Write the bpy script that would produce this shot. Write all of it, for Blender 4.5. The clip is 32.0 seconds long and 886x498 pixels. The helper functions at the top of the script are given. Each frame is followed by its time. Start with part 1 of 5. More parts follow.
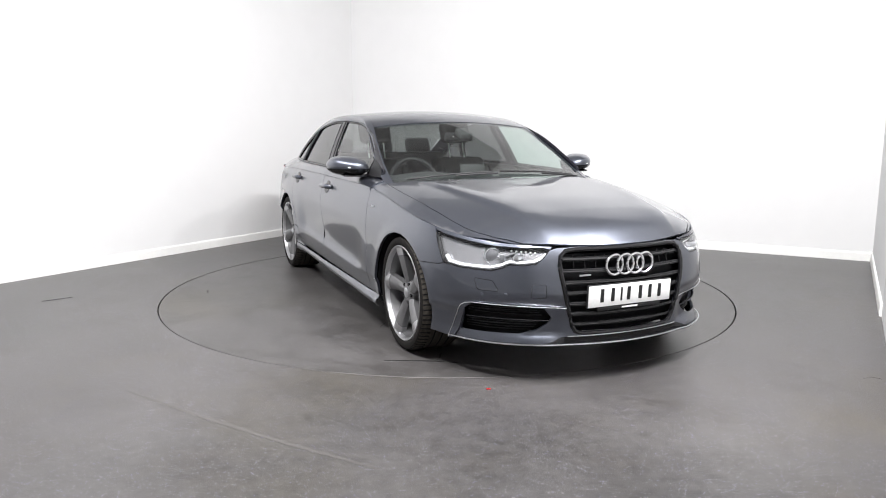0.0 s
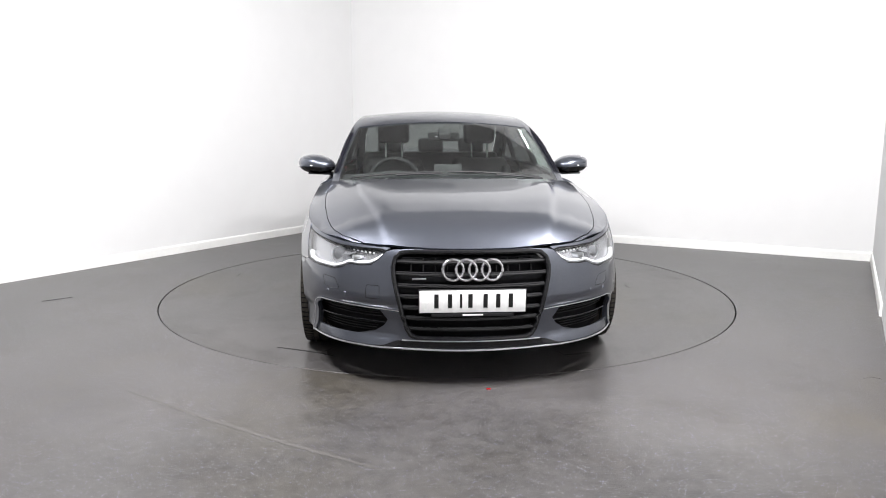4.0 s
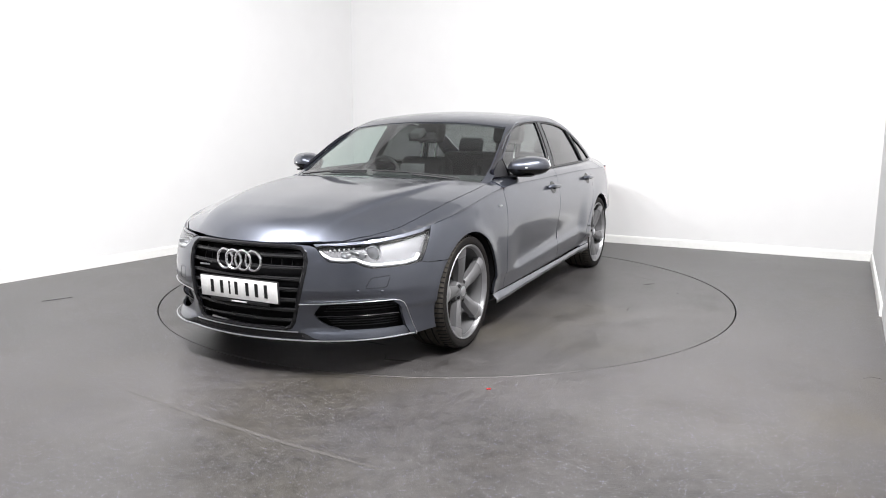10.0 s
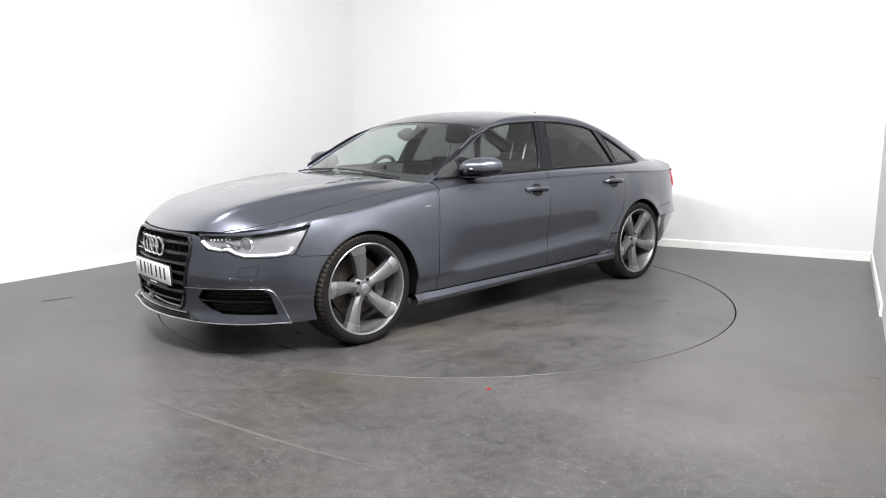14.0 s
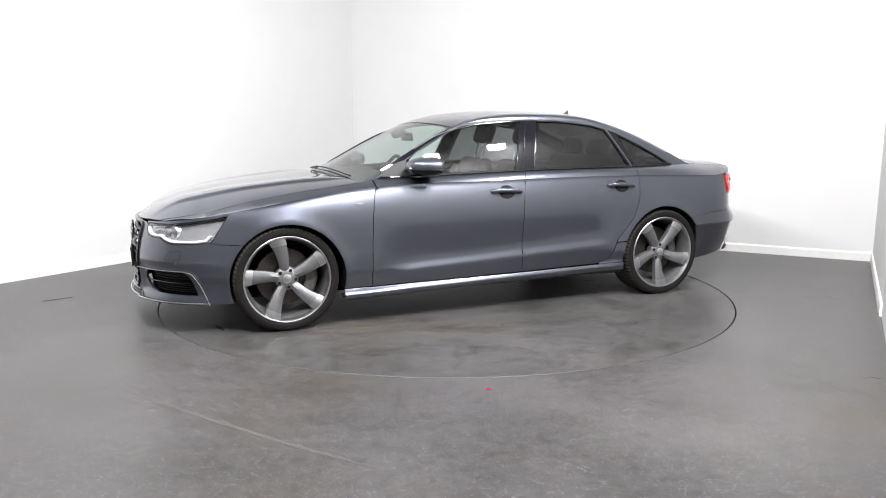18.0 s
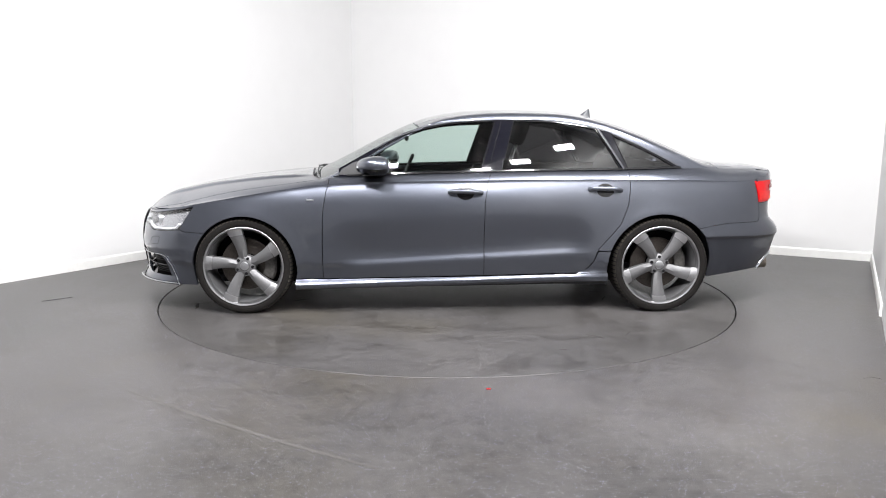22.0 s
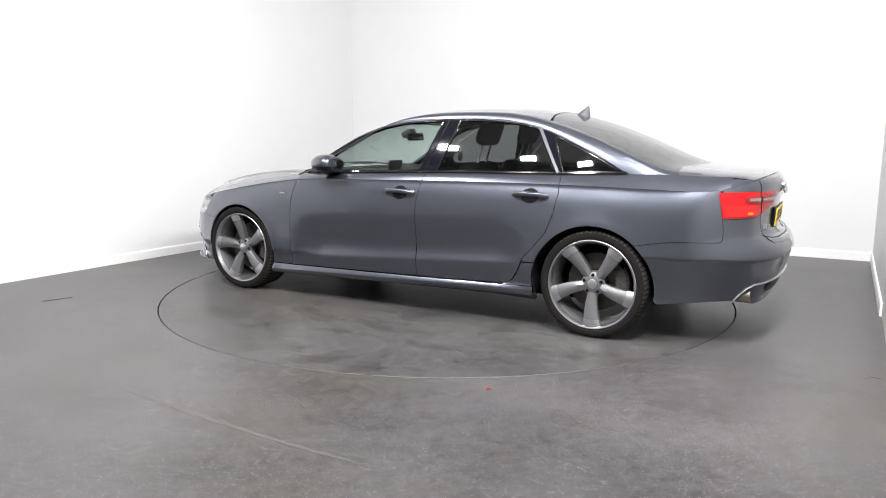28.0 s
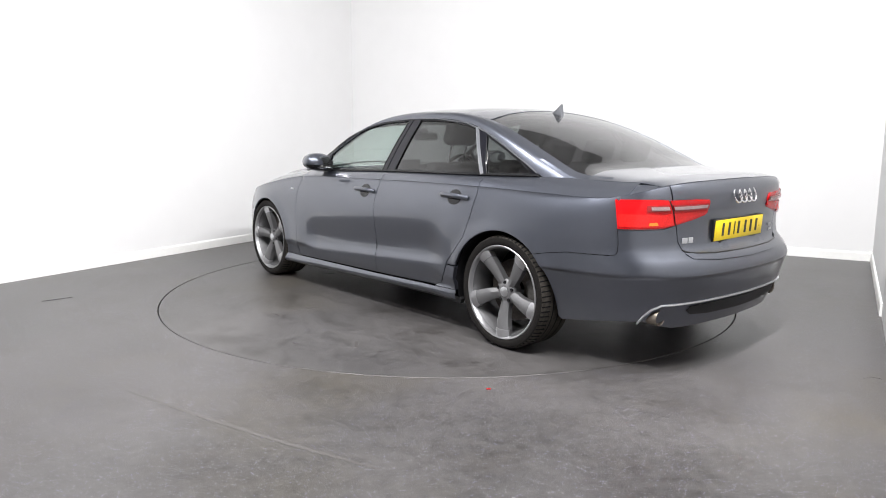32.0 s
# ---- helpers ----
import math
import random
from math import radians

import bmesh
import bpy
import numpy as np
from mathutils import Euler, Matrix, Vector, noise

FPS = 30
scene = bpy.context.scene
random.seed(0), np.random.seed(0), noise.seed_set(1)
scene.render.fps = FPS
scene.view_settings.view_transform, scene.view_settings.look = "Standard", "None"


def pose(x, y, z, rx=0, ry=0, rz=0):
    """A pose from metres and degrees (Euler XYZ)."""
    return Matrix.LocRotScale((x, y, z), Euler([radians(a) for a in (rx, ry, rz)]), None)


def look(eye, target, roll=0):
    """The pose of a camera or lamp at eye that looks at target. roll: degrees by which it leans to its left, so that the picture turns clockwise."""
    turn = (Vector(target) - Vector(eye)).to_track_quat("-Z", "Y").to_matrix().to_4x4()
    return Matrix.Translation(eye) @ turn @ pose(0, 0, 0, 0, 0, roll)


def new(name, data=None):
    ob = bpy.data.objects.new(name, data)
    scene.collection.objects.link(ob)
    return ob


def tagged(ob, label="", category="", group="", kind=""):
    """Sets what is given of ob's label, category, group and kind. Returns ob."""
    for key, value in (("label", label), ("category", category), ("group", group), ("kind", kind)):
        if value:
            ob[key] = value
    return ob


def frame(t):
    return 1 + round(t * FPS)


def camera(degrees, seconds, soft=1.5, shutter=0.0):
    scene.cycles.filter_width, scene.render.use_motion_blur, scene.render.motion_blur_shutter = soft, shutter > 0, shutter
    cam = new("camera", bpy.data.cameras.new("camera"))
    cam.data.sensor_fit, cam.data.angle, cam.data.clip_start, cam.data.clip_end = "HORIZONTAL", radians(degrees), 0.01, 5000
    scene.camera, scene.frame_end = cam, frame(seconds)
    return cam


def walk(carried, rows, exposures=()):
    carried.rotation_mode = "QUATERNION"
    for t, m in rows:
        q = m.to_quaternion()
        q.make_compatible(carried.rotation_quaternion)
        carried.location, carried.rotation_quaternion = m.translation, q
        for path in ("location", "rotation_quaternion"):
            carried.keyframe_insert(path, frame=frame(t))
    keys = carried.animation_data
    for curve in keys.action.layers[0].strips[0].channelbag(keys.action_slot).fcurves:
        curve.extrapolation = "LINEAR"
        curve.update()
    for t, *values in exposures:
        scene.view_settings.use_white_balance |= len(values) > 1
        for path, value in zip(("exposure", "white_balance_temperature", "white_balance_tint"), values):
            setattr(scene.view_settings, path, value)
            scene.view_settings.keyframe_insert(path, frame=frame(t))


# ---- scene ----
# ---------------- camera: fixed on its stand ----------------
cam = camera(63.855, 32.0, soft=1.0)


def fixed_view():
    pitch, yaw, roll = radians(9.198), radians(-0.2815), 0.1244
    eye = Vector((0.0, -5.725, 1.2444))
    way = Vector((math.sin(yaw) * math.cos(pitch), math.cos(yaw) * math.cos(pitch), -math.sin(pitch)))
    return look(eye, eye + way, roll)


VIEW = fixed_view()
walk(cam, [(0, VIEW), (32.0, VIEW)])

# ---------------- world and lamps ----------------
world = bpy.data.worlds.new("studio_world")
scene.world = world
world.use_nodes = True
world.node_tree.nodes["Background"].inputs[0].default_value = (0.9, 0.95, 1.0, 1)
world.node_tree.nodes["Background"].inputs[1].default_value = 0.05
scene.view_settings.exposure = 0.0

CEILING = 4.6
# flood lamps hung in two slanting rows round the turntable: x, y, watts
FLOODS = [(0.55, -3.95, 82), (1.08, -3.40, 84), (1.60, -2.65, 90), (2.38, -1.94, 88), (3.10, -1.15, 78),
          (-0.91, -3.50, 80), (-1.68, -2.77, 88), (-2.45, -1.75, 88)]
LAMP_Z = 3.46


def lamp(m, lx, ly, watts):
    data = bpy.data.lights.new("panel_lamp", "AREA")
    data.shape, data.size, data.size_y, data.energy = "RECTANGLE", lx, ly, watts
    data.color = (1.0, 0.99, 1.0)
    new("panel_lamp", data).matrix_world = m


def aimed(x, y):
    return look((x, y, LAMP_Z), ((0.22 if x > 0 else 0.5) * x, (0.22 if x > 0 else 0.5) * y + 0.6, 0.4))


for x, y, w in FLOODS:
    lamp(aimed(x, y) @ pose(0, 0, -0.03), 0.27, 0.17, w)


# ---------------- materials ----------------
def nodes_of(name):
    m = bpy.data.materials.new(name)
    m.use_nodes = True
    return m, m.node_tree.nodes, m.node_tree.links, m.node_tree.nodes["Principled BSDF"]


def plain(name, rgb, rough=0.5, metal=0.0, vary=0.06, grain=60.0, bump=0.0, coat=0.0, ior=1.45, spec=0.5):
    """A surface with two scales of variation in tone and roughness, and fine relief."""
    m, n, l, b = nodes_of(name)
    tex = n.new("ShaderNodeTexCoord")
    big, fine = n.new("ShaderNodeTexNoise"), n.new("ShaderNodeTexNoise")
    big.inputs["Scale"].default_value, fine.inputs["Scale"].default_value = grain * 0.06, grain
    big.inputs["Detail"].default_value, fine.inputs["Detail"].default_value = 5, 3
    mixer = n.new("ShaderNodeMath")
    mixer.operation = "MULTIPLY_ADD"
    mixer.inputs[1].default_value = 0.5
    ramp = n.new("ShaderNodeValToRGB")
    lo, hi = [max(0, c * (1 - vary * 2)) for c in rgb], [min(1, c * (1 + vary * 2)) for c in rgb]
    ramp.color_ramp.elements[0].color, ramp.color_ramp.elements[1].color = (*lo, 1), (*hi, 1)
    ramp.color_ramp.elements[0].position, ramp.color_ramp.elements[1].position = 0.35, 1.05
    for t in (big, fine):
        l.new(tex.outputs["Object"], t.inputs["Vector"])
    l.new(big.outputs[0], mixer.inputs[0])
    l.new(fine.outputs[0], mixer.inputs[2])
    l.new(mixer.outputs[0], ramp.inputs[0])
    l.new(ramp.outputs[0], b.inputs["Base Color"])
    rr = n.new("ShaderNodeMapRange")
    rr.inputs[3].default_value, rr.inputs[4].default_value = rough * (1 - vary), min(1, rough * (1 + vary))
    l.new(big.outputs[0], rr.inputs[0])
    l.new(rr.outputs[0], b.inputs["Roughness"])
    b.inputs["Metallic"].default_value, b.inputs["Coat Weight"].default_value = metal, coat
    b.inputs["Coat Roughness"].default_value = 0.03
    b.inputs["IOR"].default_value, b.inputs["Specular IOR Level"].default_value = ior, spec
    if bump:
        bp = n.new("ShaderNodeBump")
        bp.inputs["Strength"].default_value, bp.inputs["Distance"].default_value = 0.5, bump
        l.new(fine.outputs[0], bp.inputs["Height"])
        l.new(bp.outputs[0], b.inputs["Normal"])
    return m


def paint_material():
    """Metallic grey car paint: flakes under clear coat."""
    m, n, l, b = nodes_of("grey_metallic_paint")
    tex, flake, dust = n.new("ShaderNodeTexCoord"), n.new("ShaderNodeTexVoronoi"), n.new("ShaderNodeTexNoise")
    flake.inputs["Scale"].default_value = 1400
    dust.inputs["Scale"].default_value, dust.inputs["Detail"].default_value = 3, 6
    ramp = n.new("ShaderNodeValToRGB")
    ramp.color_ramp.elements[0].color, ramp.color_ramp.elements[1].color = (0.072, 0.078, 0.096, 1), (0.119, 0.129, 0.159, 1)
    l.new(tex.outputs["Object"], flake.inputs["Vector"])
    l.new(tex.outputs["Object"], dust.inputs["Vector"])
    l.new(flake.outputs["Color"], ramp.inputs[0])
    l.new(ramp.outputs[0], b.inputs["Base Color"])
    rr = n.new("ShaderNodeMapRange")
    rr.inputs[3].default_value, rr.inputs[4].default_value = 0.28, 0.32
    l.new(dust.outputs[0], rr.inputs[0])
    l.new(rr.outputs[0], b.inputs["Roughness"])
    b.inputs["Metallic"].default_value, b.inputs["Coat Weight"].default_value = 0.85, 1.0
    b.inputs["Coat Roughness"].default_value, b.inputs["Coat IOR"].default_value = 0.015, 1.55
    return m


def pane_material(name, tint, gloss=0.02):
    """Thin car glass: tinted see-through with mirror gloss by angle."""
    m, n, l, b = nodes_of(name)
    n.remove(b)
    clear, shine, mix, facing = n.new("ShaderNodeBsdfTransparent"), n.new("ShaderNodeBsdfGlossy"), n.new("ShaderNodeMixShader"), n.new("ShaderNodeLayerWeight")
    facing.inputs[0].default_value = 0.5
    power, scale = n.new("ShaderNodeMath"), n.new("ShaderNodeMath")
    power.operation, scale.operation = "POWER", "MULTIPLY_ADD"
    power.inputs[1].default_value, scale.inputs[1].default_value, scale.inputs[2].default_value = 3.5, 0.92, 0.075
    clear.inputs[0].default_value = (*tint, 1)
    shine.inputs["Roughness"].default_value = gloss
    l.new(facing.outputs["Facing"], power.inputs[0])
    l.new(power.outputs[0], scale.inputs[0])
    l.new(scale.outputs[0], mix.inputs[0])
    l.new(clear.outputs[0], mix.inputs[1])
    l.new(shine.outputs[0], mix.inputs[2])
    l.new(mix.outputs[0], n["Material Output"].inputs[0])
    return m


def floor_material(name, specks, stains=0.0):
    """Dark grey safety vinyl: mineral flecks, scuffs, dull worn patches and dark rubber stains."""
    m, n, l, b = nodes_of(name)
    tex = n.new("ShaderNodeTexCoord")
    big, mid, cells, streak = n.new("ShaderNodeTexNoise"), n.new("ShaderNodeTexNoise"), n.new("ShaderNodeTexVoronoi"), n.new("ShaderNodeTexNoise")
    big.inputs["Scale"].default_value, big.inputs["Detail"].default_value = 0.9, 6
    mid.inputs["Scale"].default_value, mid.inputs["Detail"].default_value = 16, 12
    mid.inputs["Roughness"].default_value = 0.7
    cells.inputs["Scale"].default_value = 180
    streak.inputs["Scale"].default_value, streak.inputs["Detail"].default_value = 2.2, 7
    squash = n.new("ShaderNodeMapping")
    squash.inputs["Scale"].default_value, squash.inputs["Rotation"].default_value = (0.35, 3.0, 1), (0, 0, 0.3)
    for t in (big, mid, cells):
        l.new(tex.outputs["Object"], t.inputs["Vector"])
    l.new(tex.outputs["Object"], squash.inputs["Vector"])
    l.new(squash.outputs[0], streak.inputs["Vector"])
    base = n.new("ShaderNodeValToRGB")
    base.color_ramp.elements[0].color, base.color_ramp.elements[1].color = (0.037, 0.0352, 0.0348, 1), (0.102, 0.0968, 0.0952, 1)
    base.color_ramp.elements[0].position, base.color_ramp.elements[1].position = 0.36, 0.66
    add = n.new("ShaderNodeMath")
    add.operation = "MULTIPLY_ADD"
    add.inputs[1].default_value = 0.46
    sc = n.new("ShaderNodeMath")
    sc.operation = "MULTIPLY_ADD"
    sc.inputs[1].default_value = 0.09
    l.new(mid.outputs[0], add.inputs[0])
    l.new(streak.outputs[0], sc.inputs[0])
    half = n.new("ShaderNodeMath")
    half.operation = "MULTIPLY"
    half.inputs[1].default_value = 0.45
    l.new(big.outputs[0], half.inputs[0])
    l.new(half.outputs[0], sc.inputs[2])
    l.new(sc.outputs[0], add.inputs[2])
    l.new(add.outputs[0], base.inputs[0])
    # flecks: a few cells hold a pale or bluish grain
    pick, near, both = n.new("ShaderNodeMath"), n.new("ShaderNodeMath"), n.new("ShaderNodeMath")
    sep = n.new("ShaderNodeSeparateColor")
    l.new(cells.outputs["Color"], sep.inputs[0])
    pick.operation, near.operation, both.operation = "GREATER_THAN", "LESS_THAN", "MULTIPLY"
    pick.inputs[1].default_value, near.inputs[1].default_value = 1 - specks, 0.30
    l.new(sep.outputs[0], pick.inputs[0])
    l.new(cells.outputs["Distance"], near.inputs[0])
    l.new(pick.outputs[0], both.inputs[0])
    l.new(near.outputs[0], both.inputs[1])
    tint = n.new("ShaderNodeValToRGB")
    tint.color_ramp.elements[0].color, tint.color_ramp.elements[1].color = (0.28, 0.26, 0.50, 1), (0.48, 0.46, 0.48, 1)
    l.new(sep.outputs[1], tint.inputs[0])
    mix = n.new("ShaderNodeMix")
    mix.data_type = "RGBA"
    l.new(both.outputs[0], mix.inputs[0])
    # old brown-olive soiling in broad soft patches
    soil, soil_ramp, soiled = n.new("ShaderNodeTexNoise"), n.new("ShaderNodeValToRGB"), n.new("ShaderNodeMix")
    soil.inputs["Scale"].default_value, soil.inputs["Detail"].default_value, soil.inputs["Roughness"].default_value = 0.55, 4, 0.55
    shift = n.new("ShaderNodeMapping")
    shift.inputs["Location"].default_value = (3.1, 1.7, 0)
    l.new(tex.outputs["Object"], shift.inputs["Vector"])
    l.new(shift.outputs[0], soil.inputs["Vector"])
    soil_ramp.color_ramp.elements[0].color, soil_ramp.color_ramp.elements[1].color = (1, 1, 1, 1), (1.0, 0.96, 0.82, 1)
    soil_ramp.color_ramp.elements[0].position, soil_ramp.color_ramp.elements[1].position = 0.54, 0.72
    soiled.data_type, soiled.blend_type = "RGBA", "MULTIPLY"
    soiled.inputs[0].default_value = 1.0
    l.new(soil.outputs[0], soil_ramp.inputs[0])
    l.new(base.outputs[0], soiled.inputs[6])
    l.new(soil_ramp.outputs[0], soiled.inputs[7])
    blot, blot_ramp, blotted = n.new("ShaderNodeTexNoise"), n.new("ShaderNodeValToRGB"), n.new("ShaderNodeMix")
    blot.inputs["Scale"].default_value, blot.inputs["Detail"].default_value, blot.inputs["Roughness"].default_value = 2.6, 8, 0.68
    l.new(shift.outputs[0], blot.inputs["Vector"])
    dark = 1 - stains
    blot_ramp.color_ramp.elements[0].color, blot_ramp.color_ramp.elements[1].color = (1, 1, 1, 1), (dark, dark * 0.98, dark * 0.95, 1)
    blot_ramp.color_ramp.elements[0].position, blot_ramp.color_ramp.elements[1].position = 0.50, 0.66
    blotted.data_type, blotted.blend_type = "RGBA", "MULTIPLY"
    blotted.inputs[0].default_value = 1.0
    l.new(blot.outputs[0], blot_ramp.inputs[0])
    l.new(soiled.outputs[2], blotted.inputs[6])
    l.new(blot_ramp.outputs[0], blotted.inputs[7])
    l.new(blotted.outputs[2], mix.inputs[6])
    l.new(tint.outputs[0], mix.inputs[7])
    l.new(mix.outputs[2], b.inputs["Base Color"])
    rr = n.new("ShaderNodeMapRange")
    rr.inputs[1].default_value, rr.inputs[2].default_value = 0.3, 0.7
    rr.inputs[3].default_value, rr.inputs[4].default_value = 0.25, 0.46
    l.new(add.outputs[0], rr.inputs[0])
    l.new(rr.outputs[0], b.inputs["Roughness"])
    b.inputs["Specular IOR Level"].default_value = 0.35
    bp = n.new("ShaderNodeBump")
    bp.inputs["Strength"].default_value, bp.inputs["Distance"].default_value = 0.35, 0.002
    l.new(cells.outputs["Distance"], bp.inputs["Height"])
    l.new(bp.outputs[0], b.inputs["Normal"])
    return m


PAINT = paint_material()
BLACK = plain("gloss_black_trim", (0.008, 0.008, 0.009), 0.12, vary=0.1)
PIANO = plain("gloss_black_pillar", (0.005, 0.005, 0.008), 0.06, vary=0.1, coat=0.0, spec=0.4)
SATIN = plain("satin_black_plastic", (0.020, 0.020, 0.021), 0.24, vary=0.12, grain=120, spec=0.45)
MATT = plain("black_plastic", (0.016, 0.016, 0.017), 0.45, vary=0.15, grain=200, bump=0.0006, spec=0.3)
CAVITY = plain("dark_underbody", (0.008, 0.008, 0.009), 0.8, vary=0.2, spec=0.1)
CHROME = plain("chrome", (0.82, 0.82, 0.84), 0.09, 1.0, vary=0.03)
SILVER = plain("brushed_aluminium", (0.62, 0.63, 0.65), 0.28, 1.0, vary=0.05, grain=300)
RUBBER = plain("tyre_rubber", (0.011, 0.010, 0.0095), 0.7, vary=0.2, grain=80, bump=0.0008, spec=0.12)
TREAD = plain("dusty_tread_rubber", (0.040, 0.036, 0.031), 0.85, vary=0.25, grain=60, spec=0.1)
RIMGREY = plain("titanium_grey_alloy", (0.17, 0.17, 0.174), 0.50, 0.70, vary=0.06, grain=150, coat=0.3)
RIMCUT = plain("machined_alloy_edge", (0.42, 0.42, 0.43), 0.40, 1.0, vary=0.05, grain=250)
STEEL = plain("worn_steel", (0.22, 0.19, 0.16), 0.42, 0.9, vary=0.2, grain=120)
DISC = plain("browned_brake_disc", (0.065, 0.056, 0.050), 0.48, 0.7, vary=0.25, grain=90)
CALIPER = plain("cast_caliper", (0.10, 0.095, 0.09), 0.5, 0.5, vary=0.2)
CLOTH = plain("black_leather", (0.012, 0.012, 0.0125), 0.6, vary=0.10, grain=90, bump=0.0002, spec=0.2)
DASH = plain("soft_dashboard", (0.03, 0.03, 0.031), 0.6, vary=0.15, grain=150, bump=0.0008, spec=0.25)
LINER = plain("grey_headlining", (0.30, 0.30, 0.29), 0.9, vary=0.1, grain=200)
CLEAR = pane_material("clear_green_glass", (0.78, 0.88, 0.84))
SCREEN = pane_material("windscreen_glass", (0.74, 0.83, 0.79))
TINTED = pane_material("privacy_glass", (0.17, 0.17, 0.175))
REARTINT = pane_material("rear_privacy_glass", (0.30, 0.30, 0.305))
LENS = pane_material("headlight_lens", (0.94, 0.95, 0.96))
REDGLASS = plain("red_lamp_lens", (0.46, 0.004, 0.006), 0.12, vary=0.06, grain=40, coat=0.25, spec=0.3)
REDDEEP = plain("red_lamp_reflector", (0.52, 0.010, 0.009), 0.25, vary=0.2, grain=120, coat=0.25, spec=0.3)
REDDARK = plain("dark_red_lens", (0.26, 0.004, 0.005), 0.12, vary=0.1, coat=1.0)
CLEARLAMP = plain("clear_lamp_strip", (0.40, 0.27, 0.27), 0.15, 0.4, vary=0.2, grain=200)
AMBER = plain("amber_reflector", (0.70, 0.17, 0.02), 0.2, vary=0.2, grain=200)
REFLECTOR = plain("lamp_reflector", (0.46, 0.46, 0.475), 0.26, 0.75, vary=0.10, grain=40)
PROJECTOR = plain("grey_projector_glass", (0.13, 0.132, 0.14), 0.16, vary=0.1, coat=0.5)
LIGHTBAR = plain("white_light_guide", (0.62, 0.63, 0.64), 0.35, vary=0.04)
PLATEWHITE = plain("white_plate", (0.90, 0.90, 0.89), 0.3, vary=0.03)
PLATEYELLOW = plain("yellow_plate", (0.80, 0.58, 0.012), 0.3, vary=0.04)
INK = plain("black_ink", (0.01, 0.01, 0.01), 0.4)
WHITEWALL = plain("white_wall_paint", (0.70, 0.70, 0.70), 0.75, vary=0.008, grain=4, bump=0.0004)
SKIRT = plain("white_skirting", (0.80, 0.80, 0.78), 0.4, vary=0.02, grain=20)
# tone of the unseen right wall end, set by its reflection in the doors
UNSEENGREY = plain("unseen_wall_grey", (0.60, 0.60, 0.60), 0.8, vary=0.05, grain=6)
FRONTWALL = plain("mid_grey_wall_paint", (0.38, 0.38, 0.39), 0.85, vary=0.08, grain=6)
CEILGREY = plain("grey_ceiling", (0.36, 0.36, 0.36), 0.85, vary=0.08, grain=8)
FLOOR = floor_material("speckled_grey_vinyl", 0.10, 0.12)
TABLE = floor_material("worn_turntable_vinyl", 0.02, 0.42)
SCUFF = plain("rubber_scuff", (0.040, 0.037, 0.035), 0.7, vary=0.3, grain=40)
STRIP = plain("satin_grey_strip", (0.055, 0.058, 0.065), 0.40, 0.0, vary=0.06, grain=150)
SEAM = plain("welded_seam", (0.075, 0.070, 0.067), 0.5, vary=0.1)
GAP = plain("dark_gap", (0.006, 0.006, 0.006), 0.9)


def glow(name, rgb, strength):
    m, n, l, b = nodes_of(name)
    b.inputs["Emission Color"].default_value, b.inputs["Emission Strength"].default_value = (*rgb, 1), strength
    return m


DIFFUSER = glow("panel_diffuser", (1.0, 0.985, 0.96), 8.0)


# ---------------- mesh helpers ----------------
def obj(name, verts, faces, mat, parent=None, label="", smooth=True, normals=None):
    me = bpy.data.meshes.new(name)
    me.from_pydata([tuple(v) for v in verts], [], [tuple(int(i) for i in f) for f in faces])
    me.materials.append(mat)
    if smooth:
        me.polygons.foreach_set("use_smooth", [True] * len(me.polygons))
    me.update()
    if normals is not None:
        me.normals_split_custom_set_from_vertices([tuple(v) for v in normals])
    ob = new(name, me)
    if parent:
        ob.parent = parent
    if label:
        ob["label"] = label
    return ob


def part(name, bm, mat, parent=None, label="", smooth=True, angle=35):
    """Links a bmesh as one mesh object; edges sharper than angle stay sharp."""
    bmesh.ops.recalc_face_normals(bm, faces=bm.faces)
    if smooth:
        for f in bm.faces:
            f.smooth = True
        for e in bm.edges:
            if len(e.link_faces) == 2 and e.calc_face_angle(0) > radians(angle):
                e.smooth = False
    me = bpy.data.meshes.new(name)
    bm.to_mesh(me)
    bm.free()
    me.materials.append(mat)
    ob = new(name, me)
    if parent:
        ob.parent = parent
    if label:
        ob["label"] = label
    return ob


def box(sx, sy, sz, m=Matrix(), bevel=0.0, seg=2, bm=None):
    bm = bm or bmesh.new()
    r = bmesh.ops.create_cube(bm, size=1, matrix=m @ Matrix.Diagonal((sx, sy, sz, 1)))
    if bevel:
        es = list({e for v in r["verts"] for e in v.link_edges})
        bmesh.ops.bevel(bm, geom=es, offset=bevel, segments=seg, affect="EDGES", profile=0.5)
    return bm


def lathe(rows, seg=48, m=Matrix(), bm=None):
    """Turns rows of (radius, height) about the y axis; closed at both ends where the radius is 0."""
    bm = bm or bmesh.new()
    rings = []
    for r, h in rows:
        if r < 1e-6:
            rings.append([bm.verts.new(m @ Vector((0, h, 0)))])
        else:
            rings.append([bm.verts.new(m @ Vector((r * math.cos(2 * math.pi * i / seg), h, r * math.sin(2 * math.pi * i / seg)))) for i in range(seg)])
    for a, b in zip(rings, rings[1:]):
        for i in range(seg):
            j = (i + 1) % seg
            if len(a) == 1 and len(b) > 1:
                bm.faces.new((a[0], b[i], b[j]))
            elif len(b) == 1 and len(a) > 1:
                bm.faces.new((a[i], a[j], b[0]))
            elif len(a) > 1:
                bm.faces.new((a[i], a[j], b[j], b[i]))
    return bm


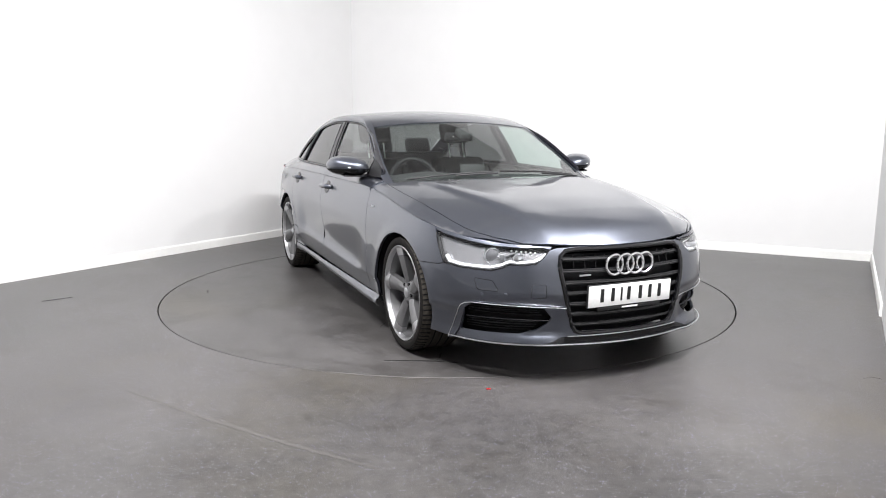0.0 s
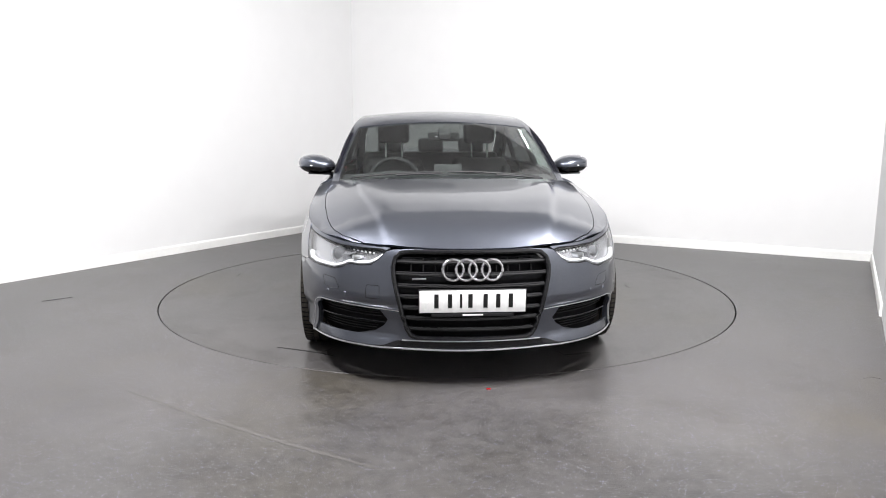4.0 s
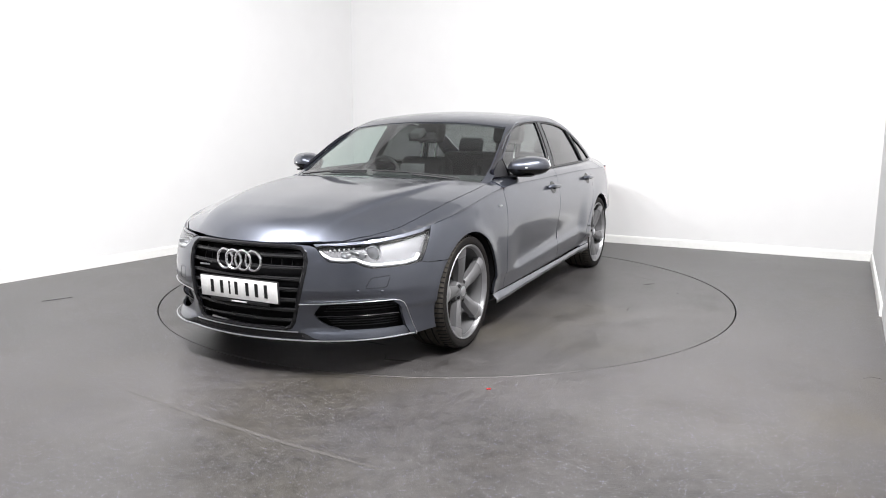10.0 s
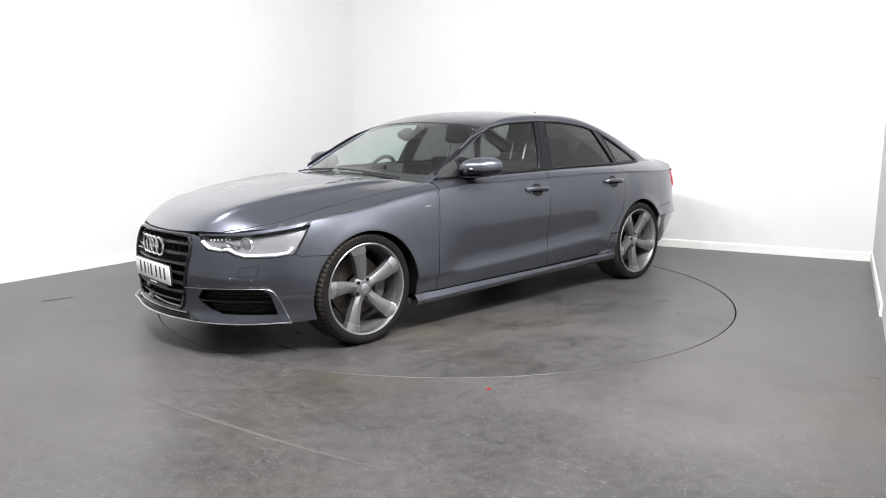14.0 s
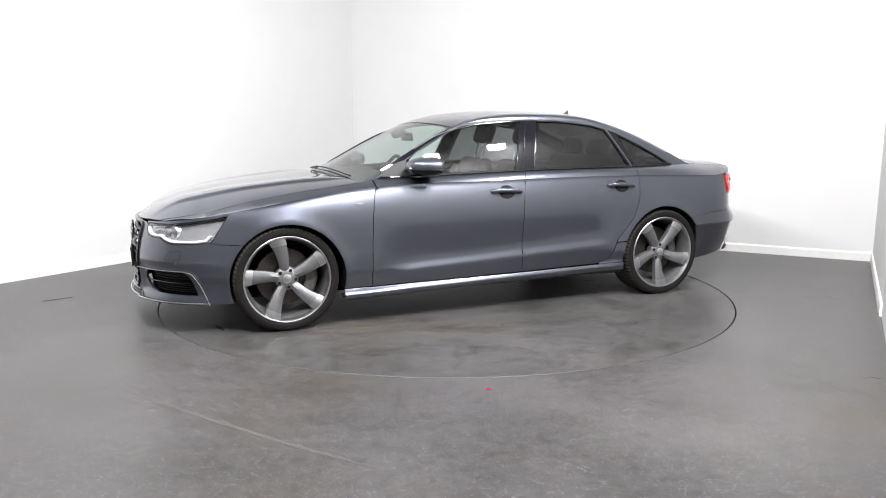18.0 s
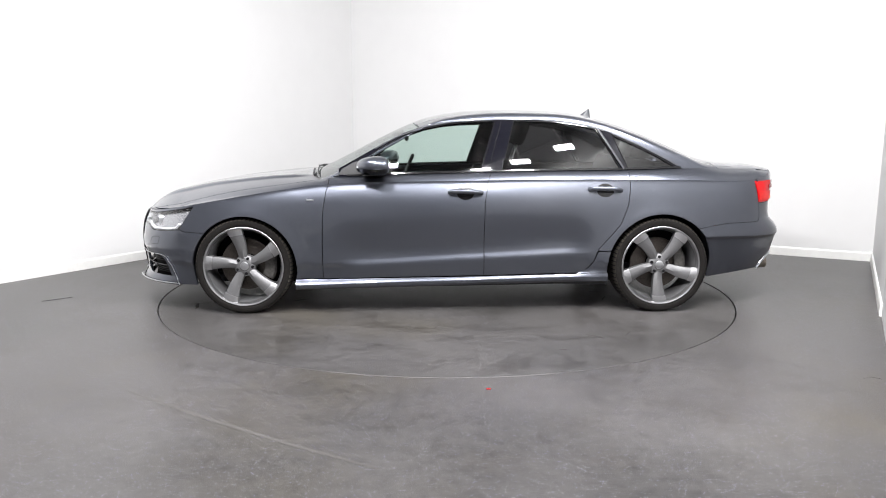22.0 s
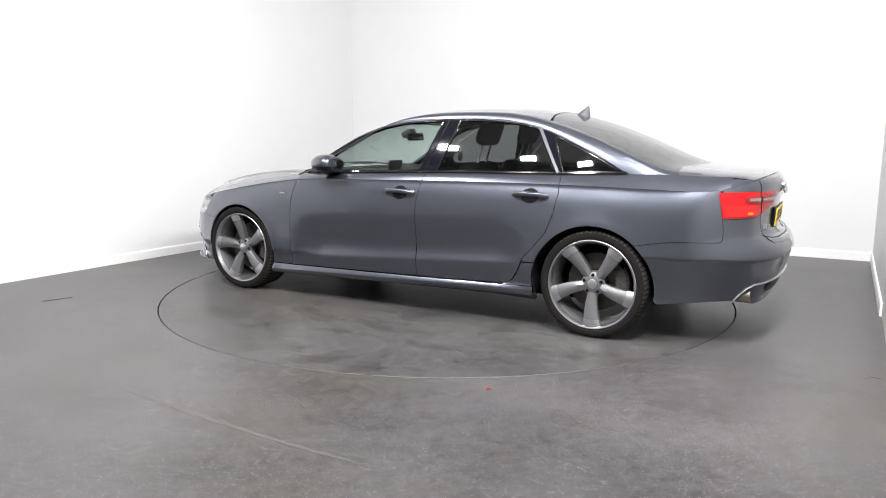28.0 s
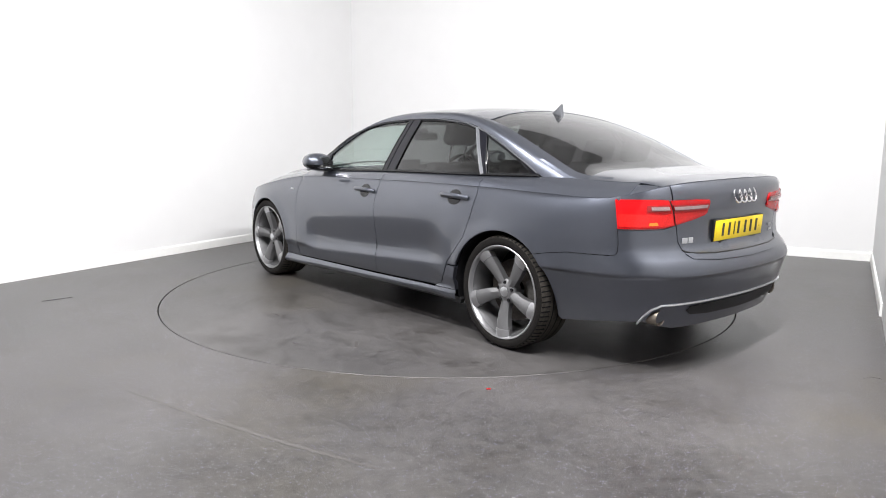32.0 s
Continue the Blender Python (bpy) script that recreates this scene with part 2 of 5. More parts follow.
def tube(points, r, seg=10, closed=False, bm=None, flat=1.0):
    """A round bar along points."""
    bm = bm or bmesh.new()
    pts = [Vector(p) for p in points]
    k = len(pts)
    rings = []
    up = Vector((0, 0, 1))
    for i, p in enumerate(pts):
        a, b = (pts[i - 1], pts[(i + 1) % k]) if closed else (pts[max(0, i - 1)], pts[min(k - 1, i + 1)])
        t = (b - a).normalized()
        u = t.cross(up if abs(t.z) < 0.95 else Vector((1, 0, 0))).normalized()
        w = u.cross(t)
        rings.append([bm.verts.new(p + r * (math.cos(2 * math.pi * j / seg) * u + flat * math.sin(2 * math.pi * j / seg) * w)) for j in range(seg)])
    for i in range(k if closed else k - 1):
        a, b = rings[i], rings[(i + 1) % k]
        for j in range(seg):
            bm.faces.new((a[j], a[(j + 1) % seg], b[(j + 1) % seg], b[j]))
    if not closed:
        bm.faces.new(rings[0])
        bm.faces.new(rings[-1])
    return bm


# ---------------- the studio ----------------
CORNER_L, CORNER_R = Vector((-1.285, 4.178, 0)), Vector((4.235, 1.264, 0))
WAY_L, WAY_R = Vector((-0.514, -0.858, 0)).normalized(), Vector((-0.487, -0.873, 0)).normalized()
WALL_T = 0.15


def wall(name, a, b, inner, mat, label, z0=0.0, z1=CEILING, thick=WALL_T):
    """A wall from a to b whose room face lies on the line a-b; inner: a point in the room."""
    d = (b - a).normalized()
    out = Vector((d.y, -d.x, 0))
    if out.dot(inner - a) > 0:
        out = -out
    bm = bmesh.new()
    vs = [bm.verts.new(p + Vector((0, 0, z))) for z in (z0, z1) for p in (a, b, b + out * thick, a + out * thick)]
    for f in ((0, 1, 2, 3), (4, 5, 6, 7), (0, 1, 5, 4), (1, 2, 6, 5), (2, 3, 7, 6), (3, 0, 4, 7)):
        bm.faces.new([vs[i] for i in f])
    return tagged(part(name, bm, mat, smooth=False), label, "wall", kind="structure")


def skirting(a, b, inner):
    d = (b - a).normalized()
    side = Vector((-d.y, d.x, 0))
    if side.dot(inner - a) < 0:
        side = -side
    bm = bmesh.new()
    prof = [(0, 0), (0.016, 0), (0.016, 0.075), (0.010, 0.088), (0, 0.09)]
    rings = [[bm.verts.new(p + side * o + Vector((0, 0, z))) for o, z in prof] for p in (a, b)]
    for i in range(5):
        j = (i + 1) % 5
        bm.faces.new((rings[0][i], rings[0][j], rings[1][j], rings[1][i]))
    bm.faces.new(rings[0])
    bm.faces.new(rings[1])
    return tagged(part("baseboard", bm, SKIRT, smooth=False), "white painted skirting board along the wall foot", "baseboard", kind="structure")


HERE = Vector((0, 0, 0))
END_L, END_R = CORNER_L + WAY_L * 8.15, CORNER_R + WAY_R * 8.3
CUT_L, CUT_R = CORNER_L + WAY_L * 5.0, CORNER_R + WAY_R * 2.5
wall("wall_left", CORNER_L, CUT_L, HERE, WHITEWALL, "smooth white painted studio wall")
wall("wall_left_end", CUT_L, END_L, HERE, WHITEWALL, "plain white end of the studio wall")
wall("wall_back", CORNER_L, CORNER_R, HERE, WHITEWALL, "smooth white painted studio back wall")
wall("wall_right", CORNER_R, CUT_R, HERE, WHITEWALL, "smooth white painted studio wall")
# added out of view: greyer than the white wall, to dim the door reflections
wall("wall_right_end", CUT_R, END_R, HERE, UNSEENGREY, "unseen end of the studio wall, greyed to dim its reflection in the car")
skirting(CORNER_L, END_L, HERE)
skirting(CORNER_L, CORNER_R, HERE)
skirting(CORNER_R, CUT_R, HERE)
wall("wall_front", END_L, END_R, HERE, FRONTWALL, "plain mid grey wall behind the camera stand")
skirting(END_L, END_R, HERE)

TABLE_R = 2.2135


def ring_sheet(name, outer, radius, z, mat, label, category):
    """A sheet with a round hole for the turntable."""
    bm = bmesh.new()
    seg = 160
    ex, ey = 0.001, 0.0055   # the disc sits a little forward in its hole
    a = [bm.verts.new((radius * math.cos(2 * math.pi * i / seg) + ex, radius * math.sin(2 * math.pi * i / seg) + ey, z)) for i in range(seg)]
    b = [bm.verts.new((outer * math.cos(2 * math.pi * i / seg), outer * math.sin(2 * math.pi * i / seg) - 2, z)) for i in range(seg)]
    c = [bm.verts.new((radius * math.cos(2 * math.pi * i / seg) + ex, radius * math.sin(2 * math.pi * i / seg) + ey, z - 0.03)) for i in range(seg)]
    for i in range(seg):
        j = (i + 1) % seg
        bm.faces.new((a[i], a[j], b[j], b[i]))
        bm.faces.new((a[i], c[i], c[j], a[j]))
    return tagged(part(name, bm, mat, smooth=False), label, category, kind="structure")


ring_sheet("floor", 15, TABLE_R, 0.0, FLOOR, "dark grey speckled safety vinyl floor, scuffed", "floor")
tagged(part("floor_pit", lathe([(0, -0.03), (TABLE_R + 0.05, -0.03), (TABLE_R + 0.05, -0.06), (0, -0.06)], 96, pose(0, 0, 0, 90)), GAP, smooth=False),
       "dark pit under the turntable", "pit", kind="structure")
tagged(part("ceiling", box(24, 20, 0.1, pose(0, -3, CEILING + 0.05)), CEILGREY, smooth=False), "dull grey studio ceiling", "ceiling", kind="structure")



def flood_panel(name, m, lx, ly, label, category, group):
    p = tagged(new(name), label, category, group)
    p.matrix_world = m
    bm = bmesh.new()
    for s in (-1, 1):
        box(lx + 0.06, 0.03, 0.05, pose(0, s * (ly / 2 + 0.015), 0), bm=bm)
        box(0.03, ly, 0.05, pose(s * (lx / 2 + 0.015), 0, 0), bm=bm)
    part("frame", bm, SKIRT, p, smooth=False)
    part("diffuser", box(lx, ly, 0.02, pose(0, 0, 0)), DIFFUSER, p, smooth=False)
    return p


for x, y, w in FLOODS:
    m = aimed(x, y)
    p = flood_panel("studio_light", m, 0.27, 0.17, "white studio flood lamp, switched on, hung from the ceiling", "studio light", "studio flood lamps")
    top = m.inverted() @ Vector((x, y, CEILING))
    part("hanger", tube([(0, 0, 0.02), tuple(top)], 0.018, 10), SKIRT, p, "white steel hanger")

# turntable disc, flush with the floor, with an open seam and rubber marks
turntable = tagged(part("turntable", lathe([(0, 0), (0.8, 0), (1.6, 0), (TABLE_R - 0.013, 0), (TABLE_R - 0.011, -0.002), (TABLE_R - 0.011, -0.025), (0, -0.025)], 160, pose(0, 0, 0, 90)), TABLE, smooth=False),
                   "round dark vinyl-covered turntable flush with the floor, stained and scuffed", "turntable")


def mark(name, pts, width, mat, parent, label, z=0.0012):
    """A thin raised or dark line on the floor covering, tapering at its ends."""
    bm = bmesh.new()
    p = [Vector((x, y, z)) for x, y in pts]
    rows = []
    for i, q in enumerate(p):
        d = (p[min(i + 1, len(p) - 1)] - p[max(i - 1, 0)]).normalized()
        w = width * (0.25 + 0.75 * math.sin(math.pi * (i + 0.5) / len(p)))
        o = Vector((-d.y, d.x, 0)) * w / 2
        rows.append([bm.verts.new(q + o - Vector((0, 0, z * 0.9))), bm.verts.new(q + o), bm.verts.new(q - o), bm.verts.new(q - o - Vector((0, 0, z * 0.9)))])
    for a, b in zip(rows, rows[1:]):
        for i in range(3):
            bm.faces.new((a[i], a[i + 1], b[i + 1], b[i]))
    return part(name, bm, mat, parent, label, smooth=False)


mark("open_seam", [(1.602, -1.125), (1.65, -1.02), (1.70, -0.92), (1.752, -0.835), (1.80, -0.77)], 0.014, GAP, turntable, "short open dark seam")
rng = random.Random(4)
for i in range(14):
    a, r = rng.uniform(0, 360), rng.uniform(1.15, 2.0)
    x, y, k, w = r * math.cos(radians(a)), r * math.sin(radians(a)), rng.uniform(0, 180), rng.uniform(0.05, 0.16)
    pts = [(x + w * (t - 0.5) * math.cos(radians(k)) + rng.uniform(-0.006, 0.006), y + w * (t - 0.5) * math.sin(radians(k)) + rng.uniform(-0.006, 0.006)) for t in (0, 0.25, 0.5, 0.75, 1)]
    mark("rubber_mark", pts, rng.uniform(0.006, 0.03), SCUFF, turntable, "dark rubber scuff", 0.0006)
FLOOR_OB = bpy.data.objects["floor"]
mark("floor_scratch", [(-3.03, -0.55), (-2.96, -0.49), (-2.87, -0.41)], 0.016, GAP, FLOOR_OB, "dark scratch in the vinyl")
mark("floor_scratch", [(2.16, -2.19), (2.20, -2.165), (2.225, -2.175), (2.25, -2.20)], 0.006, SEAM, FLOOR_OB, "pale crack in the vinyl")
mark("welded_seam", [(-1.55, -2.42), (-1.1, -2.72), (-0.65, -3.0), (-0.25, -3.22)], 0.022, SEAM, FLOOR_OB, "faint welded vinyl seam", 0.0006)
part("red_fleck", box(0.022, 0.012, 0.003, pose(0.211, -2.368, 0.0015, 0, 0, 10), 0.001), REDGLASS, FLOOR_OB, "tiny red scrap")


# ---------------- smooth curves ----------------
def spline(pts):
    """Natural cubic through (x, y) points, straight beyond the ends."""
    p = sorted(pts)
    x, y = np.array([a[0] for a in p], float), np.array([a[1] for a in p], float)
    k = len(x)
    h = np.diff(x)
    a, r = np.zeros((k, k)), np.zeros(k)
    a[0, 0] = a[-1, -1] = 1
    for i in range(1, k - 1):
        a[i, i - 1:i + 2] = h[i - 1], 2 * (h[i - 1] + h[i]), h[i]
        r[i] = 6 * ((y[i + 1] - y[i]) / h[i] - (y[i] - y[i - 1]) / h[i - 1])
    m = np.linalg.solve(a, r)

    def f(t):
        t = np.asarray(t, float)
        c = np.clip(t, x[0], x[-1])
        i = np.clip(np.searchsorted(x, c) - 1, 0, k - 2)
        u, w, hh = c - x[i], x[i + 1] - c, h[i]
        v = m[i] * w ** 3 / (6 * hh) + m[i + 1] * u ** 3 / (6 * hh) + (y[i] / hh - m[i] * hh / 6) * w + (y[i + 1] / hh - m[i + 1] * hh / 6) * u
        s0 = (y[1] - y[0]) / h[0] - h[0] * (2 * m[0] + m[1]) / 6
        s1 = (y[-1] - y[-2]) / h[-1] + h[-1] * (m[-2] + 2 * m[-1]) / 6
        return v + np.where(t < x[0], (t - x[0]) * s0, 0) + np.where(t > x[-1], (t - x[-1]) * s1, 0)
    return f


def curve(pts):
    """Cubic through (x, y) points that never overshoots, flat beyond the ends."""
    p = sorted(pts)
    x, y = np.array([a[0] for a in p], float), np.array([a[1] for a in p], float)
    h, d = np.diff(x), np.diff(y) / np.diff(x)
    m = np.zeros(len(x))
    for i in range(1, len(x) - 1):
        if d[i - 1] * d[i] > 0:
            w1, w2 = 2 * h[i] + h[i - 1], h[i] + 2 * h[i - 1]
            m[i] = (w1 + w2) / (w1 / d[i - 1] + w2 / d[i])
    m[0], m[-1] = d[0], d[-1]

    def f(t):
        t = np.clip(np.asarray(t, float), x[0], x[-1])
        i = np.clip(np.searchsorted(x, t) - 1, 0, len(x) - 2)
        u = (t - x[i]) / h[i]
        return y[i] * (1 + 2 * u) * (1 - u) ** 2 + m[i] * h[i] * u * (1 - u) ** 2 + y[i + 1] * u * u * (3 - 2 * u) + m[i + 1] * h[i] * u * u * (u - 1)
    return f


# ---------------- the car's form: x forward, y to its left, z up, origin on the floor between the axles ----------------
PLAN = [(2.375, 0), (2.352, 0.25), (2.285, 0.47), (2.16, 0.67), (1.98, 0.81), (1.80, 0.878), (1.55, 0.915), (1.2, 0.927), (0.6, 0.93), (0, 0.932),
        (-0.6, 0.932), (-1.2, 0.928), (-1.6, 0.915), (-1.95, 0.880), (-2.2, 0.805), (-2.38, 0.66), (-2.465, 0.45), (-2.495, 0.22), (-2.505, 0)]


def plan_table():
    pts = [(x, -y) for x, y in PLAN[3:0:-1]] + PLAN + [(x, -y) for x, y in PLAN[-2:-5:-1]]
    s = [0.0]
    for a, b in zip(pts, pts[1:]):
        s.append(s[-1] + math.dist(a, b))
    s = np.array(s) - s[3]
    end = s[3 + len(PLAN) - 1]
    return spline(list(zip(s, [p[0] for p in pts]))), spline(list(zip(s, [p[1] for p in pts]))), end


PX, PY, S_END = plan_table()
SS = np.linspace(0, S_END, 3000)
SX, SY = PX(SS), PY(SS)


def s_of_x(x):
    """Girth position on the left flank at length x."""
    return float(np.interp(-x, -SX, SS))


def s_front(y):
    k = SX > 1.6
    return math.copysign(float(np.interp(abs(y), SY[k], SS[k])), y)


def s_rear(y):
    k = SX < -1.8
    s = float(np.interp(-abs(y), -SY[k], SS[k]))
    return s if y >= 0 else 2 * S_END - s


CREST = spline([(2.37, 0.686), (2.2, 0.700), (2.0, 0.728), (1.8, 0.760), (1.55, 0.803), (1.2, 0.860), (0.85, 0.903), (0.3, 0.920), (-0.3, 0.930),
                (-1.2, 0.936), (-1.9, 0.922), (-2.18, 0.934), (-2.36, 0.980), (-2.505, 1.008)])
LOW = curve([(0.13, -0.075), (0.19, -0.03), (0.25, -0.024), (0.325, -0.016), (0.362, 0.001), (0.42, 0.001), (0.5, 0.0)])
REAR_LOW = curve([(0.13, -0.165), (0.20, -0.125), (0.30, -0.082), (0.40, -0.048), (0.46, -0.031), (0.505, -0.017), (0.522, -0.009), (0.532, 0.002), (0.540, 0.0045), (0.56, 0.0035), (0.60, 0.001), (0.66, 0.0)])
# door foot: a ledge that climbs to the rear, undercut below
DOOR_LOW = curve([(-0.30, -0.085), (-0.18, -0.046), (-0.10, -0.028), (-0.05, -0.020), (-0.006, -0.0150), (0.004, -0.0155), (0.022, -0.022), (0.050, -0.0305), (0.085, -0.0325), (0.14, -0.0265), (0.20, -0.017), (0.27, -0.007), (0.33, -0.0015), (0.38, 0.0)])
NOSE_SIDE = curve([(0.13, -0.05), (0.175, 0.008), (0.195, 0.018), (0.212, 0.012), (0.235, -0.010), (0.258, -0.026), (0.33, -0.025), (0.385, -0.019), (0.420, 0.000), (0.440, 0.0055), (0.48, 0.004), (0.53, -0.003), (0.58, -0.012), (0.62, -0.024), (0.66, -0.042), (0.70, -0.068), (0.78, -0.14)])
NOSE = curve([(0.13, -0.06), (0.20, -0.01), (0.28, -0.012), (0.40, 0.0), (0.46, 0.0), (0.52, -0.003), (0.60, -0.016), (0.66, -0.040), (0.70, -0.067), (0.78, -0.14)])
TAIL = curve([(0.13, -0.14), (0.22, -0.098), (0.30, -0.066), (0.40, -0.035), (0.45, -0.022), (0.50, -0.009), (0.522, -0.003), (0.534, 0.003), (0.545, 0.003), (0.585, -0.010), (0.63, -0.055), (0.66, -0.095), (0.74, -0.105),
              (0.83, -0.098), (0.90, -0.082), (0.955, -0.078), (0.985, -0.092), (1.008, -0.122), (1.04, -0.16)])
HUB_F, HUB_R, HUB_Z = 1.456, -1.456, 0.334
ARCH = ((1.447, 0.322, 0.362), (-1.45, 0.318, 0.378))


def ledge_z(x):
    return 0.330 + 0.0538 * (0.895 - x)


def flank(s, z):
    """The skirt of the car: girth position and height to a place."""
    s, z = np.asarray(s, float), np.asarray(z, float)
    a = np.abs(s)
    over = a > S_END
    mirrored = np.where((s < 0) ^ over, -1, 1)
    a = np.where(over, 2 * S_END - a, a)
    x, y = PX(a), PY(a)
    d = 1e-3
    tx, ty = PX(a + d) - PX(a - d), PY(a + d) - PY(a - d)
    k = np.hypot(tx, ty)
    nx, ny = ty / k, -tx / k
    top = CREST(x)
    k = np.clip((x + 1.02) / 0.25, 0, 1) * np.clip((0.90 - x) / 0.30, 0, 1)
    k = k * k * (3 - 2 * k)
    kr = np.clip((-1.50 - x) / 0.28, 0, 1)
    side = np.where(z < 0.5, LOW(z) * (1 - kr) * (1 - k), 0.0)
    haunch = np.clip((-1.05 - x) / 0.3, 0, 1)
    haunch = haunch * haunch * (3 - 2 * haunch)
    roll = 0.042 + 0.018 * np.clip((top - 0.78) / 0.10, 0, 1) + 0.010 * haunch
    aft = np.clip((x + 2.15) / 0.35, 0, 1)
    haunch, roll = haunch * aft, 0.052 + (roll - 0.052) * aft
    start = np.minimum(0.6, top - 0.27) - 0.05 * haunch
    side = side - roll * np.clip((z - start) / (top - start), 0, 1.15) ** (2.8 - 0.3 * haunch)
    side = side + k * DOOR_LOW(z - ledge_z(x)) + kr * REAR_LOW(z)
    lip = np.clip((1.75 - x) / 0.3, 0, 1) * np.clip((x + 2.05) / 0.3, 0, 1)
    side = side + 0.0075 * lip * np.exp(-np.clip(top - z, 0, 1) / 0.011)
    w = np.clip((a - 0.35) / 0.09, 0, 1)
    w = w * w * (3 - 2 * w)
    off = np.clip(nx, 0, 1) ** 2 * (NOSE(z) * (1 - w) + NOSE_SIDE(z) * w) + np.clip(-nx, 0, 1) ** 2 * TAIL(z) + ny ** 2 * side
    for cx, cz, cr in ARCH:
        r = np.hypot(x - cx, z - cz)
        off = off + 0.008 * np.exp(-((r - cr - 0.006) / 0.045) ** 2) * ny ** 2
    return np.stack([x + nx * off, mirrored * (y + ny * off), z], -1)


SILL = curve([(0.10, -0.010), (0.14, -0.010), (0.165, 0.006), (0.180, 0.022), (0.192, 0.030), (0.205, 0.030), (0.221, 0.020), (0.238, 0.004), (0.247, -0.003), (0.27, -0.001), (0.32, -0.001)])


def skirt(s, z):
    """The side skirt stands proud of the flank, with a ledge on top."""
    p = flank(s, z)
    fade = np.clip((p[..., 0] + 1.06) / 0.22, 0, 1)
    p[..., 1] += np.where(p[..., 1] < 0, -1, 1) * (0.25 + 0.75 * fade) * SILL(z - 0.0265 * np.clip(1.03 - p[..., 0], 0, 1.9))
    return p


CR = flank(SS, CREST(SX))
TOPZ = spline([(2.325, 0.690), (2.25, 0.748), (2.09, 0.812), (1.85, 0.865), (1.61, 0.897), (1.37, 0.921), (1.15, 0.942), (0.9, 0.965), (0.5, 0.99),
               (-1.4, 1.10), (-1.75, 1.075), (-2.04, 1.048), (-2.20, 1.036), (-2.31, 1.026), (-2.385, 1.010)])


FRONT, REAR = CR[CR[:, 0] > 1.6], CR[CR[:, 0] < -1.8][::-1]
EDGE_X = np.concatenate([[2.6, 2.3, 2.1], CR[(CR[:, 0] < 1.95) & (CR[:, 0] > -2.1), 0], [-2.3, -2.6]])
EDGE_Y = np.concatenate([[0.80, 0.80, 0.81], CR[(CR[:, 0] < 1.95) & (CR[:, 0] > -2.1), 1], [0.79, 0.77]])
EDGE_Z = np.concatenate([[0.69, 0.70, 0.715], CR[(CR[:, 0] < 1.95) & (CR[:, 0] > -2.1), 2], [0.95, 0.97]])


def ahead(y):
    """Where the crest line runs round the nose, and its height there."""
    y = np.abs(y)
    return np.interp(y, FRONT[:, 1], FRONT[:, 0]), np.interp(y, FRONT[:, 1], FRONT[:, 2])


def astern(y):
    y = np.abs(y)
    return np.interp(y, REAR[:, 1], REAR[:, 0]), np.interp(y, REAR[:, 1], REAR[:, 2])


def deck_raw(x, y):
    nose, _ = ahead(y)
    tail, _ = astern(y)
    bend = np.where(x > 0, FRONT[0, 0] - nose, REAR[0, 0] - tail) * np.clip((np.abs(x) - 0.9) / 1.0, 0, 1)
    e = np.clip(np.abs(y) / np.interp(-x, -EDGE_X, EDGE_Y), 0, 1.1)
    mid, rim = TOPZ(x + bend), np.interp(-x, -EDGE_X, EDGE_Z)
    return mid - (mid - rim) * (0.26 * e ** 2.2 + 0.74 * e ** 9)


def bonnet_ridge(x):
    """Where the raised middle of the bonnet falls away to the wings."""
    return np.interp(x, [0.9, 1.1, 1.6, 2.1, 2.3], [0.64, 0.63, 0.56, 0.45, 0.40])


def deck(x, y):
    """Bonnet, wing tops and boot lid: height over the plan."""
    x, y = np.asarray(x, float), np.asarray(y, float)
    z = deck_raw(x, y)
    nose, nz = ahead(y)
    tail, tz = astern(y)
    z = z + (nz - deck_raw(nose, y)) * np.exp(-((nose - x) / 0.12) ** 2)
    ridge = bonnet_ridge(x)
    swell = np.clip((x - 0.95) / 0.35, 0, 1) * np.clip((2.36 - x) / 0.3, 0, 1)
    z = z + 0.016 * swell * np.exp(-((np.abs(y) - ridge + 0.04) / 0.15) ** 2)
    fade = np.clip((x - 0.95) / 0.2, 0, 1) * np.clip((2.27 - x) / 0.25, 0, 1)
    z = z + 0.016 * fade / (1 + np.exp(np.clip((np.abs(y) - ridge) / 0.0085, -40, 40)))
    z = z + (tz - deck_raw(tail, y)) * np.exp(-((x - tail) / 0.10) ** 2)
    return np.stack([x, y, z], -1)


ROOF = spline([(1.12, 0.945), (0.903, 1.035), (0.67, 1.156), (0.439, 1.270), (0.21, 1.365), (-0.016, 1.411), (-0.30, 1.430), (-0.60, 1.430), (-0.91, 1.411),
               (-1.13, 1.365), (-1.38, 1.288), (-1.60, 1.200), (-1.82, 1.108), (-2.05, 1.030)])
BELT_Y = spline([(1.05, 0.765), (0.85, 0.785), (0.6, 0.808), (0.2, 0.828), (-0.3, 0.834), (-0.9, 0.826), (-1.3, 0.800), (-1.65, 0.752), (-1.9, 0.705), (-2.15, 0.655), (-2.42, 0.60)])
BELT_Z = spline([(1.05, 0.945), (0.75, 0.950), (0.5, 0.958), (0.2, 0.968), (-0.25, 0.982), (-1.2, 0.996), (-1.6, 1.006), (-1.9, 1.015), (-2.1, 1.012)])
DLO = spline([(0.95, 0.955), (0.75, 1.035), (0.55, 1.145), (0.35, 1.248), (0.20, 1.298), (0.0, 1.332), (-0.3, 1.349), (-0.6, 1.348), (-0.9, 1.318), (-1.09, 1.268),
              (-1.30, 1.178), (-1.45, 1.105), (-1.60, 1.022), (-1.75, 0.94)])


